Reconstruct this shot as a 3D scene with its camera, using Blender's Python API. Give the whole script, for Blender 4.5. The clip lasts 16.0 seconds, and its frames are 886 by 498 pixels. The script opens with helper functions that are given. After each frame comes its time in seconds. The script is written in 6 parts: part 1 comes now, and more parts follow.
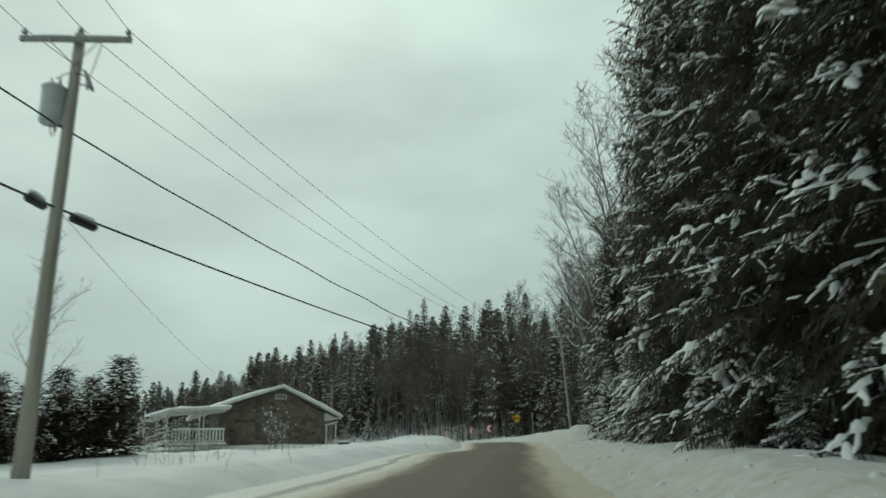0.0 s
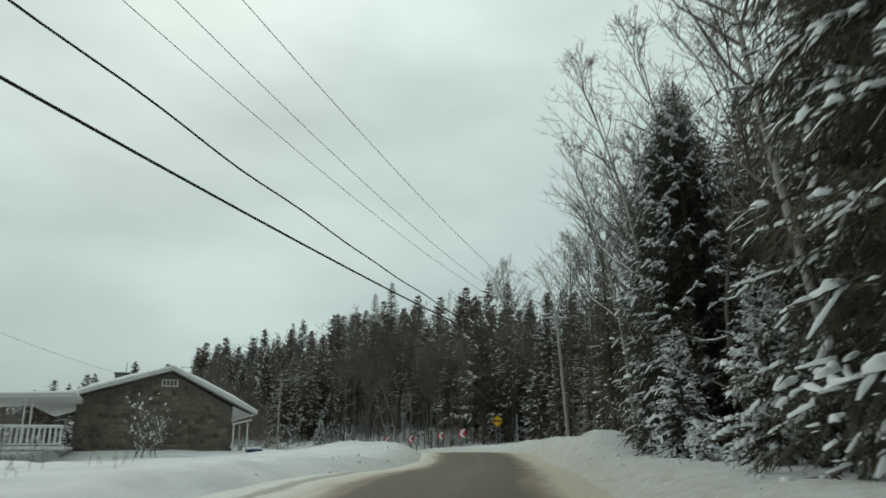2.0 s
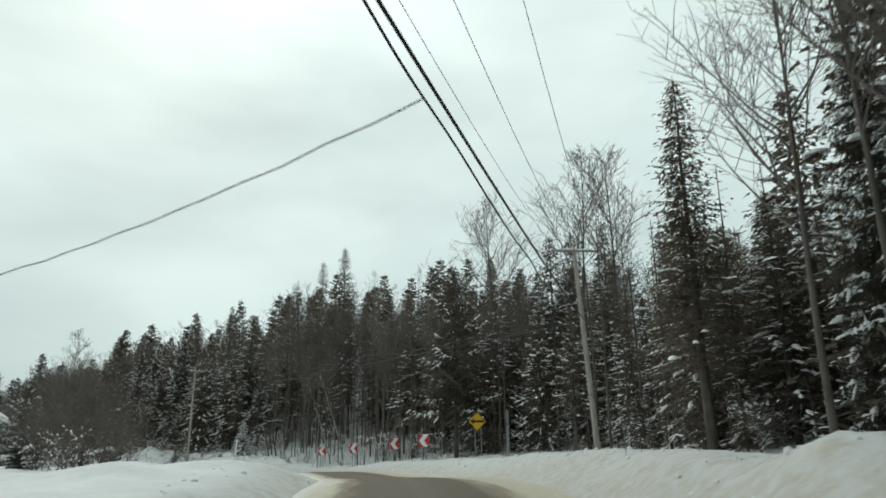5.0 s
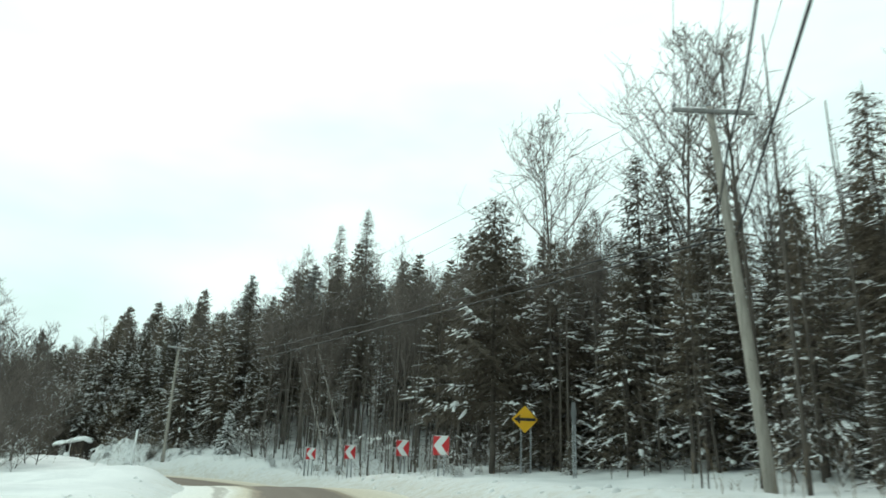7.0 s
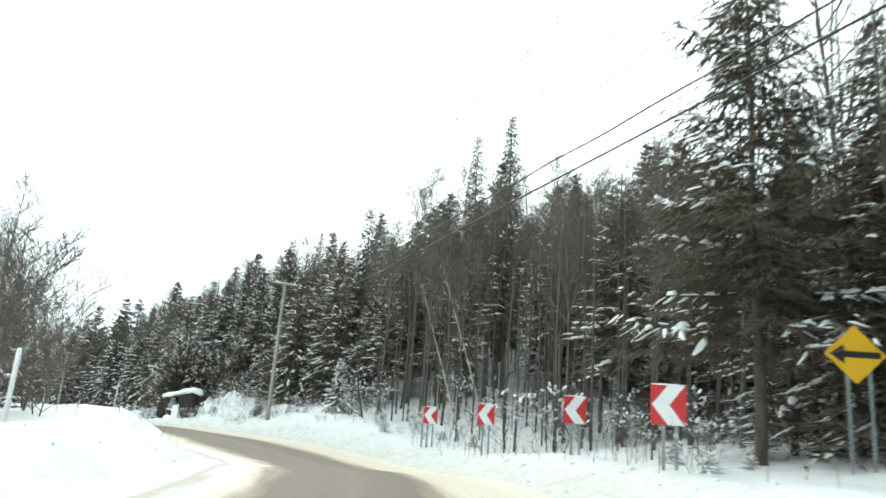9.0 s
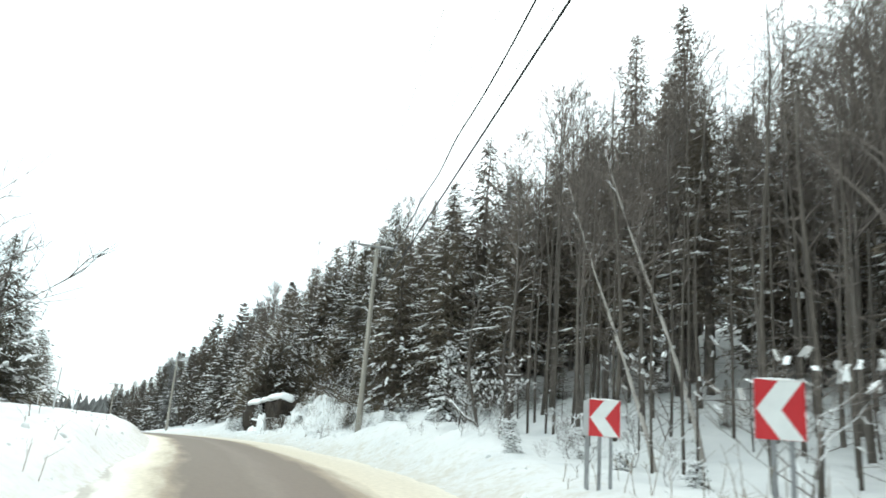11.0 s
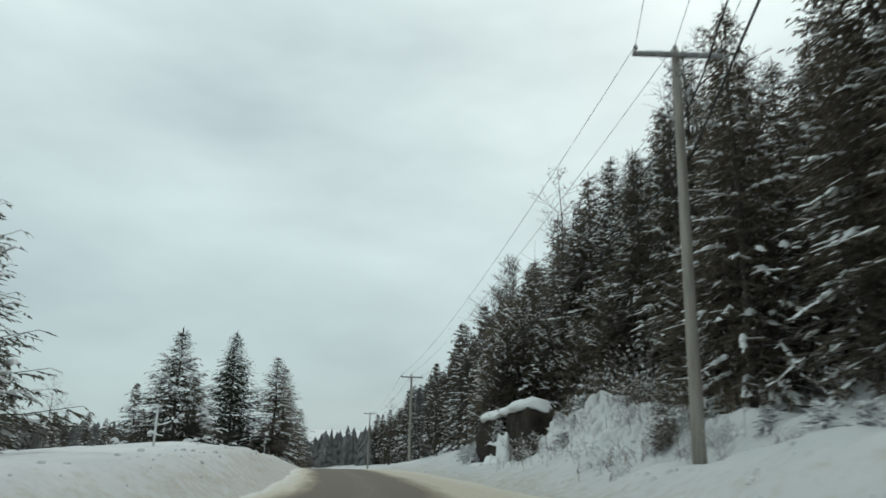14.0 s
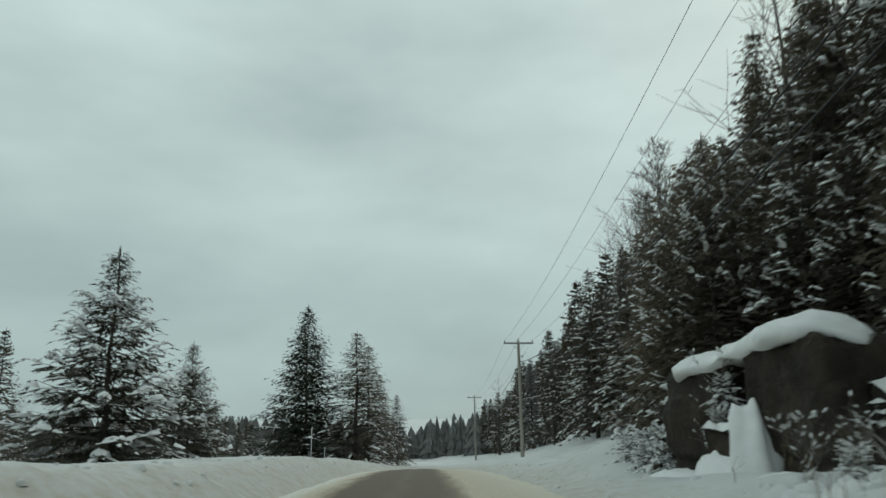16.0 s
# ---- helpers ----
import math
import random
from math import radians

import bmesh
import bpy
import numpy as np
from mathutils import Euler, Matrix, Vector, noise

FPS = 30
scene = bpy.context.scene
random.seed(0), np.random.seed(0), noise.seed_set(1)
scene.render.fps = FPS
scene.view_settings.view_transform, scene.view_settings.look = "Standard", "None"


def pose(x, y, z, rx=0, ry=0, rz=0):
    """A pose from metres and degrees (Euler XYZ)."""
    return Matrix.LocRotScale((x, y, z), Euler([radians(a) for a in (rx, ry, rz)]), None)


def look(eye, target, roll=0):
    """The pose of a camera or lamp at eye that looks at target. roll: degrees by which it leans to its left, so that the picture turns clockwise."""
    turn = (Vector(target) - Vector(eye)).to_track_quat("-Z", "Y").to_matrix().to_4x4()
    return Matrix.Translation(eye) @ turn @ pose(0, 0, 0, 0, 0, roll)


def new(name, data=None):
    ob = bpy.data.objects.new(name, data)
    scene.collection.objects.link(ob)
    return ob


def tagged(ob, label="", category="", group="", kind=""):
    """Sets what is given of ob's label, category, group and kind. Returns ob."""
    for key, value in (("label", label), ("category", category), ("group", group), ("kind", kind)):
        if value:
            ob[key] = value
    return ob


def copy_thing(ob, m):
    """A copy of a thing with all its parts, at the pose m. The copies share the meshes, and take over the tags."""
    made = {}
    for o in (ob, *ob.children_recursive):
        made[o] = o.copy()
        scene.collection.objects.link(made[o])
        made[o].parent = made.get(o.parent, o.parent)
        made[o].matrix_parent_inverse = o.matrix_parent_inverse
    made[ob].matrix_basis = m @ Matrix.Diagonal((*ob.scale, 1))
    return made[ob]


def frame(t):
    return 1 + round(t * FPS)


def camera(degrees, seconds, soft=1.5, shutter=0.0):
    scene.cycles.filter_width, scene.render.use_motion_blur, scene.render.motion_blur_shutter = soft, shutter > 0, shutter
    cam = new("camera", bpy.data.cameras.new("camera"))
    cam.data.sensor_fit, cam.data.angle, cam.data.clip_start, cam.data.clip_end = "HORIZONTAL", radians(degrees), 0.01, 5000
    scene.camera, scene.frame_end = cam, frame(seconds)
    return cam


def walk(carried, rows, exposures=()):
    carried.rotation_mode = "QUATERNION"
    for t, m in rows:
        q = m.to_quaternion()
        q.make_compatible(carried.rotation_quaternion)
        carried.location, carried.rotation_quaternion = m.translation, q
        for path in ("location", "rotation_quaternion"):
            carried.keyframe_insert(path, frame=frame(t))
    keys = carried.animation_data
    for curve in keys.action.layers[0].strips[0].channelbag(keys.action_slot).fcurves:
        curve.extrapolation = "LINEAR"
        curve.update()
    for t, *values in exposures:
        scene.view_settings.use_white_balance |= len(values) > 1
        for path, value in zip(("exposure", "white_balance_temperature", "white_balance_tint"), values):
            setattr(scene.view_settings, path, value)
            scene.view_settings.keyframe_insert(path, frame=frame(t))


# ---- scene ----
cam = camera(64.0, 16.0, 1.6, 0.35)
PATH = [
    (0, (0.479, 5.761, 0.235), (0.462, 7.687, 0.771), -1.2),
    (0.5, (0.751, 10.661, 0.402), (0.748, 12.589, 0.936), -1.1),
    (1, (1.003, 15.363, 0.435), (1.013, 17.288, 0.979), -1.0),
    (1.5, (1.276, 19.848, 0.536), (1.301, 21.772, 1.081), -0.3),
    (2, (1.572, 24.357, 0.621), (1.612, 26.281, 1.168), -0.2),
    (2.5, (2.013, 28.568, 0.716), (2.069, 30.493, 1.255), -0.1),
    (3, (2.34, 32.773, 0.746), (2.41, 34.696, 1.292), -0.1),
    (3.5, (2.707, 36.995, 0.818), (2.787, 38.912, 1.382), -0.3),
    (4, (3.114, 41.192, 0.907), (3.202, 43.107, 1.48), -0.2),
    (4.2, (3.277, 42.961, 0.974), (3.369, 44.876, 1.542), -0.5),
    (6.3, (5.258, 61.263, 1.592), (5.339, 63.182, 2.15), 0.1),
    (6.5, (5.386, 63.028, 1.549), (5.442, 64.943, 2.124), 0.5),
    (7, (5.553, 67.514, 1.718), (5.509, 69.431, 2.286), 2.1),
    (7.5, (5.406, 71.475, 1.829), (5.241, 73.394, 2.365), 3.9),
    (8, (5.135, 75.78, 1.855), (4.855, 77.696, 2.357), 5.0),
    (8.5, (4.576, 80.104, 1.782), (4.205, 82.007, 2.272), 5.3),
    (9, (3.795, 84.249, 1.721), (3.342, 86.142, 2.181), 4.2),
    (9.2, (3.436, 85.963, 1.694), (2.943, 87.845, 2.161), 4.0),
    (11.3, (-1.667, 102.685, 1.444), (-2.535, 104.425, 1.912), 3.2),
    (11.5, (-2.383, 103.916, 1.511), (-3.282, 105.643, 1.966), 2.2),
    (12, (-3.731, 106.423, 1.162), (-4.717, 108.093, 1.648), 2.5),
    (12.5, (-5.481, 109.46, 1.025), (-6.567, 111.064, 1.524), 2.3),
    (13, (-7.689, 112.572, 1.048), (-8.879, 114.102, 1.541), 2.1),
    (13.5, (-10.41, 115.973, 1.104), (-11.699, 117.423, 1.59), 1.9),
    (14, (-13.302, 119.136, 1.128), (-14.678, 120.501, 1.626), 1.3),
    (14.5, (-16.508, 122.432, 1.077), (-17.946, 123.729, 1.577), 0.7),
    (15, (-19.94, 125.663, 1.02), (-21.425, 126.907, 1.518), 0.2),
    (15.5, (-23.582, 128.891, 0.958), (-25.11, 130.089, 1.439), -0.4),
    (16, (-27.438, 132.152, 0.854), (-29.002, 133.31, 1.317), -0.8),
]
EXPOSURES = [(0, -0.45, 6680, 4), (1, -0.42, 6680, 7), (2, -0.38, 6650, 12), (4.2, -0.18, 6650, 14), (6.3, 0.20, 6550, 14), (7, 0.42, 6450, 6), (7.5, 0.62, 6450, 3), (8.2, 0.92, 6500, 11), (9.2, 1.2, 6500, 16), (11.3, 1.2, 6500, 18), (12.3, 0.78, 6500, 8), (13, 0.22, 6500, 14), (13.5, 0.03, 6500, 16), (14.1, -0.22, 6450, 16), (14.6, -0.40, 6500, 10), (16, -0.47, 6500, 10)]
walk(cam, [(t, look(eye, target, roll)) for t, eye, target, roll in PATH], EXPOSURES)

# ---- light: a bright overcast winter sky and a very soft sun behind the cloud ----
world = bpy.data.worlds.new("overcast_sky")
scene.world = world
world.use_nodes = True
wn, wl = world.node_tree.nodes, world.node_tree.links
wn.clear()
SUN_ELEV, SUN_ROT = radians(34), radians(-24)


def wnode(kind, **sets):
    n = wn.new(kind)
    for k, v in sets.items():
        n.inputs[k].default_value = v
    return n


sky = wn.new("ShaderNodeTexSky")
sky.sky_type, sky.sun_disc, sky.sun_elevation, sky.sun_rotation = "NISHITA", False, SUN_ELEV, SUN_ROT
coord = wn.new("ShaderNodeTexCoord")
wmap = wn.new("ShaderNodeMapping")
wmap.inputs["Scale"].default_value = (1.0, 1.0, 2.6)
clouds = wnode("ShaderNodeTexNoise", Scale=1.9, Detail=4.0, Roughness=0.5)
cramp = wn.new("ShaderNodeValToRGB")
cramp.color_ramp.elements[0].position, cramp.color_ramp.elements[0].color = 0.28, (0.52, 0.66, 0.645, 1)
cramp.color_ramp.elements[1].position, cramp.color_ramp.elements[1].color = 0.70, (0.83, 1.02, 0.965, 1)
lift = wn.new("ShaderNodeValToRGB")
lift.color_ramp.elements[0].position, lift.color_ramp.elements[0].color = 0.0, (0.93, 0.94, 0.95, 1)
lift.color_ramp.elements[1].position, lift.color_ramp.elements[1].color = 1.0, (1.08, 1.07, 1.07, 1)
# the cloud is thinner, and brighter, on the side of the hidden sun
SUNWARD = (-0.14, 0.78, 0.61)
dot = wn.new("ShaderNodeVectorMath")
dot.operation = "DOT_PRODUCT"
dot.inputs[1].default_value = SUNWARD
cover = wn.new("ShaderNodeMix")
cover.data_type, cover.blend_type = "RGBA", "MULTIPLY"
cover.inputs[0].default_value = 1.0
skymix = wn.new("ShaderNodeMix")
skymix.data_type = "RGBA"
skymix.inputs[0].default_value = 0.93
dim = wn.new("ShaderNodeMix")
dim.data_type, dim.blend_type = "RGBA", "MULTIPLY"
dim.inputs[0].default_value = 1.0
dim.inputs[7].default_value = (0.1, 0.1, 0.1, 1)
bg = wnode("ShaderNodeBackground", Strength=1.0)
wout = wn.new("ShaderNodeOutputWorld")
wl.new(coord.outputs["Generated"], wmap.inputs["Vector"])
wl.new(wmap.outputs["Vector"], clouds.inputs["Vector"])
wl.new(clouds.outputs["Fac"], cramp.inputs["Fac"])
wl.new(coord.outputs["Generated"], dot.inputs[0])
glow = wnode("ShaderNodeMapRange")
glow.inputs["From Min"].default_value, glow.inputs["From Max"].default_value = -0.2, 1.0
wl.new(dot.outputs["Value"], glow.inputs["Value"])
wl.new(glow.outputs["Result"], lift.inputs["Fac"])
wl.new(cramp.outputs["Color"], cover.inputs[6])
wl.new(lift.outputs["Color"], cover.inputs[7])
wl.new(sky.outputs["Color"], dim.inputs[6])
wl.new(dim.outputs[2], skymix.inputs[6])
wl.new(cover.outputs[2], skymix.inputs[7])
# and thicker, greyer and a little bluer low over the land
apart = wn.new("ShaderNodeSeparateXYZ")
wl.new(coord.outputs["Generated"], apart.inputs["Vector"])
tall = wn.new("ShaderNodeValToRGB")
for el, at, col in ((tall.color_ramp.elements[0], 0.06, (0.72, 0.755, 0.77, 1)), (tall.color_ramp.elements[1], 0.58, (1.17, 1.16, 1.15, 1))):
    el.position, el.color = at, col
wl.new(apart.outputs["Z"], tall.inputs["Fac"])
veil = wn.new("ShaderNodeMix")
veil.data_type, veil.blend_type = "RGBA", "MULTIPLY"
veil.inputs[0].default_value = 1.0
wl.new(skymix.outputs[2], veil.inputs[6])
wl.new(tall.outputs["Color"], veil.inputs[7])
wl.new(veil.outputs[2], bg.inputs["Color"])
wl.new(bg.outputs["Background"], wout.inputs["Surface"])

sun = new("sun", bpy.data.lights.new("sun", "SUN"))
sun.data.energy, sun.data.angle, sun.data.color = 0.5, radians(25), (1.0, 0.97, 0.93)
sun.matrix_world = look((-36, 80, 60), (0, 0, 0))

# ---- materials ----


def material(name, base, rough=0.8, metal=0.0):
    m = bpy.data.materials.new(name)
    m.use_nodes = True
    b = m.node_tree.nodes["Principled BSDF"]
    b.inputs["Base Color"].default_value = (*base, 1)
    b.inputs["Roughness"].default_value = rough
    b.inputs["Metallic"].default_value = metal
    return m


def varied(name, low, high, scale, rough=0.8, metal=0.0, fine=0.0, bump=0.0, stretch=(1, 1, 1), coords="Object", rnd=0.0, spots=None, bumpscale=4.0, dist=0.02, thin=0.0):
    """A surface mottled at two scales, with optional bump, per-object variation and spots (colour, scale, threshold)."""
    m = material(name, low, rough, metal)
    nt = m.node_tree
    n, l = nt.nodes, nt.links
    b = n["Principled BSDF"]
    tc = n.new("ShaderNodeTexCoord")
    mp = n.new("ShaderNodeMapping")
    mp.inputs["Scale"].default_value = stretch
    l.new(tc.outputs[coords], mp.inputs["Vector"])
    n1 = n.new("ShaderNodeTexNoise")
    n1.inputs["Scale"].default_value, n1.inputs["Detail"].default_value = scale, 6
    n1.inputs["Roughness"].default_value = 0.62
    l.new(mp.outputs["Vector"], n1.inputs["Vector"])
    ramp = n.new("ShaderNodeValToRGB")
    ramp.color_ramp.elements[0].position, ramp.color_ramp.elements[1].position = 0.32, 0.68
    ramp.color_ramp.elements[0].color, ramp.color_ramp.elements[1].color = (*low, 1), (*high, 1)
    l.new(n1.outputs["Fac"], ramp.inputs["Fac"])
    col = ramp.outputs["Color"]
    if spots:
        n2 = n.new("ShaderNodeTexNoise")
        n2.inputs["Scale"].default_value, n2.inputs["Detail"].default_value = spots[1], 3
        l.new(mp.outputs["Vector"], n2.inputs["Vector"])
        r2 = n.new("ShaderNodeMapRange")
        r2.inputs["From Min"].default_value, r2.inputs["From Max"].default_value = spots[2], spots[2] + 0.06
        l.new(n2.outputs["Fac"], r2.inputs["Value"])
        mx = n.new("ShaderNodeMix")
        mx.data_type = "RGBA"
        l.new(r2.outputs["Result"], mx.inputs[0])
        l.new(col, mx.inputs[6])
        mx.inputs[7].default_value = (*spots[0], 1)
        col = mx.outputs[2]
    if rnd:
        oi = n.new("ShaderNodeObjectInfo")
        mr = n.new("ShaderNodeMapRange")
        mr.inputs["To Min"].default_value, mr.inputs["To Max"].default_value = 1 - rnd, 1 + rnd
        l.new(oi.outputs["Random"], mr.inputs["Value"])
        hs = n.new("ShaderNodeHueSaturation")
        l.new(mr.outputs["Result"], hs.inputs["Value"])
        l.new(col, hs.inputs["Color"])
        col = hs.outputs["Color"]
    l.new(col, b.inputs["Base Color"])
    if bump:
        n3 = n.new("ShaderNodeTexNoise")
        n3.inputs["Scale"].default_value, n3.inputs["Detail"].default_value = scale * bumpscale, 5
        l.new(mp.outputs["Vector"], n3.inputs["Vector"])
        bp = n.new("ShaderNodeBump")
        bp.inputs["Strength"].default_value, bp.inputs["Distance"].default_value = bump, dist
        l.new(n3.outputs["Fac"], bp.inputs["Height"])
        l.new(bp.outputs["Normal"], b.inputs["Normal"])
    if thin:
        # light that comes through thin sprays of needles
        tl, mix = n.new("ShaderNodeBsdfTranslucent"), n.new("ShaderNodeMixShader")
        mix.inputs[0].default_value = thin
        l.new(col, tl.inputs["Color"])
        l.new(b.outputs["BSDF"], mix.inputs[1])
        l.new(tl.outputs["BSDF"], mix.inputs[2])
        l.new(mix.outputs["Shader"], n["Material Output"].inputs["Surface"])
    return m


SNOW = varied("snow_on_trees", (0.77, 0.775, 0.78), (0.86, 0.86, 0.86), 3.0, 0.75, bump=0.4, bumpscale=3)
NEEDLE = varied("spruce_needles", (0.045, 0.043, 0.032), (0.107, 0.095, 0.067), 1.1, 0.75, rnd=0.35, thin=0.4)
NEEDLE_DARK = varied("fir_needles", (0.098, 0.081, 0.062), (0.190, 0.157, 0.119), 0.9, 0.75, rnd=0.35, thin=0.4)
# paler, greyer needles: the haze of distance is painted into this base colour
HAZED_FIR = varied("hazed_fir_needles", (0.15, 0.15, 0.145), (0.30, 0.30, 0.295), 0.35, 0.8, rnd=0.2, thin=0.3)
CEDAR = varied("cedar_foliage", (0.048, 0.034, 0.020), (0.105, 0.074, 0.044), 1.4, 0.8, rnd=0.2, thin=0.3)
PINE_N = varied("pine_needles", (0.020, 0.026, 0.019), (0.048, 0.055, 0.036), 1.2, 0.75, rnd=0.2, thin=0.3)
BARK = varied("spruce_bark", (0.056, 0.046, 0.038), (0.125, 0.105, 0.088), 5.0, 0.9, bump=0.8, stretch=(1, 1, 0.3))
GREY_BARK = varied("bare_bark", (0.066, 0.055, 0.047), (0.150, 0.130, 0.113), 2.5, 0.9, bump=0.6, stretch=(1, 1, 0.3), rnd=0.25)
TWIG = varied("twig_bark", (0.105, 0.085, 0.073), (0.200, 0.168, 0.148), 2.0, 0.9, rnd=0.25)
BIRCH = varied("birch_bark", (0.33, 0.30, 0.275), (0.52, 0.48, 0.44), 1.6, 0.7, bump=0.5, stretch=(1, 1, 0.6), spots=((0.06, 0.05, 0.045), 3.2, 0.60))
POLE_WOOD = varied("weathered_pole_wood", (0.23, 0.208, 0.18), (0.40, 0.37, 0.325), 4.0, 0.85, bump=0.6, stretch=(3, 3, 0.15))
ARM_WOOD = varied("weathered_arm_wood", (0.20, 0.20, 0.195), (0.34, 0.335, 0.325), 6.0, 0.85, bump=0.5)
CABLE = material("black_cable_jacket", (0.016, 0.016, 0.017), 0.6)
WIRE = material("oxidised_aluminium_wire", (0.16, 0.165, 0.165), 0.55, 0.6)
STEEL = varied("galvanised_steel", (0.32, 0.33, 0.34), (0.46, 0.47, 0.48), 6.0, 0.5, 0.7)
TANK = varied("grey_transformer_paint", (0.36, 0.40, 0.41), (0.47, 0.51, 0.52), 3.0, 0.5)
CERAMIC = material("grey_porcelain", (0.30, 0.31, 0.32), 0.3)
SIGN_Y = varied("yellow_sign_sheeting", (0.62, 0.33, 0.008), (0.70, 0.39, 0.012), 2.0, 0.45)
SIGN_R = varied("red_sign_sheeting", (0.50, 0.022, 0.028), (0.58, 0.032, 0.038), 2.0, 0.45)
SIGN_W = varied("white_sign_sheeting", (0.68, 0.70, 0.70), (0.78, 0.80, 0.79), 3.0, 0.45)
SIGN_K = material("black_sign_sheeting", (0.012, 0.012, 0.014), 0.5)
SIGN_BACK = varied("bare_aluminium_sheet", (0.30, 0.31, 0.32), (0.38, 0.39, 0.40), 3.0, 0.6, 0.3)
PAINT_W = varied("white_painted_wood", (0.58, 0.57, 0.55), (0.74, 0.73, 0.71), 3.0, 0.7)
STONE_WALL = varied("field_stone", (0.075, 0.062, 0.048), (0.20, 0.165, 0.125), 1.8, 0.9, bump=0.9, rnd=0.45)
MORTAR = varied("mortar", (0.105, 0.092, 0.076), (0.17, 0.15, 0.125), 6.0, 0.95, bump=0.5)
SIDING = varied("dark_siding", (0.10, 0.095, 0.09), (0.15, 0.14, 0.13), 3.0, 0.8)
ROCK = varied("dark_rock", (0.014, 0.010, 0.007), (0.048, 0.035, 0.025), 1.6, 0.92, bump=1.0, spots=((0.075, 0.07, 0.064), 2.2, 0.74), bumpscale=5, dist=0.06)
PLASTIC_B = material("black_plastic", (0.02, 0.02, 0.022), 0.5)
DARK_GLASS = material("dark_window_glass", (0.02, 0.024, 0.026), 0.08)
STALK = varied("dry_stalks", (0.13, 0.095, 0.06), (0.26, 0.20, 0.13), 3.0, 0.9)
REFLECT_W = varied("white_marker_plastic", (0.62, 0.63, 0.63), (0.75, 0.76, 0.76), 3.0, 0.6)


def ground_snow():
    m = material("packed_and_fresh_snow", (0.8, 0.82, 0.84), 0.7)
    nt = m.node_tree
    n, l = nt.nodes, nt.links
    b = n["Principled BSDF"]
    tc = n.new("ShaderNodeTexCoord")
    big = n.new("ShaderNodeTexNoise")
    big.inputs["Scale"].default_value, big.inputs["Detail"].default_value = 0.55, 8
    l.new(tc.outputs["Object"], big.inputs["Vector"])
    ramp = n.new("ShaderNodeValToRGB")
    ramp.color_ramp.elements[0].position, ramp.color_ramp.elements[0].color = 0.3, (0.57, 0.578, 0.58, 1)
    ramp.color_ramp.elements[1].position, ramp.color_ramp.elements[1].color = 0.62, (0.70, 0.70, 0.695, 1)
    l.new(big.outputs["Fac"], ramp.inputs["Fac"])
    # sand and slush thrown up by ploughs: flecks along the road
    near = n.new("ShaderNodeAttribute")
    near.attribute_name = "thrown"
    fleck = n.new("ShaderNodeTexNoise")
    fleck.inputs["Scale"].default_value, fleck.inputs["Detail"].default_value = 2.6, 9
    fleck.inputs["Roughness"].default_value = 0.75
    l.new(tc.outputs["Object"], fleck.inputs["Vector"])
    add = n.new("ShaderNodeMath")
    add.operation = "MULTIPLY_ADD"
    l.new(near.outputs["Fac"], add.inputs[0])
    add.inputs[1].default_value = 0.30
    l.new(fleck.outputs["Fac"], add.inputs[2])
    mr = n.new("ShaderNodeMapRange")
    mr.inputs["From Min"].default_value, mr.inputs["From Max"].default_value = 0.66, 0.98
    l.new(add.outputs[0], mr.inputs["Value"])
    # greyer, gritty ploughed snow beside the road
    grey = n.new("ShaderNodeMix")
    grey.data_type = "RGBA"
    grit = n.new("ShaderNodeMath")
    grit.operation = "MULTIPLY"
    l.new(near.outputs["Fac"], grit.inputs[0])
    l.new(big.outputs["Fac"], grit.inputs[1])
    l.new(grit.outputs[0], grey.inputs[0])
    l.new(ramp.outputs["Color"], grey.inputs[6])
    grey.inputs[7].default_value = (0.40, 0.40, 0.38, 1)
    mx = n.new("ShaderNodeMix")
    mx.data_type = "RGBA"
    l.new(mr.outputs["Result"], mx.inputs[0])
    l.new(grey.outputs[2], mx.inputs[6])
    mx.inputs[7].default_value = (0.40, 0.345, 0.26, 1)
    l.new(mx.outputs[2], b.inputs["Base Color"])
    bn = n.new("ShaderNodeTexNoise")
    bn.inputs["Scale"].default_value, bn.inputs["Detail"].default_value = 3.0, 8
    l.new(tc.outputs["Object"], bn.inputs["Vector"])
    bp = n.new("ShaderNodeBump")
    bp.inputs["Strength"].default_value, bp.inputs["Distance"].default_value = 0.6, 0.12
    l.new(bn.outputs["Fac"], bp.inputs["Height"])
    l.new(bp.outputs["Normal"], b.inputs["Normal"])
    return m


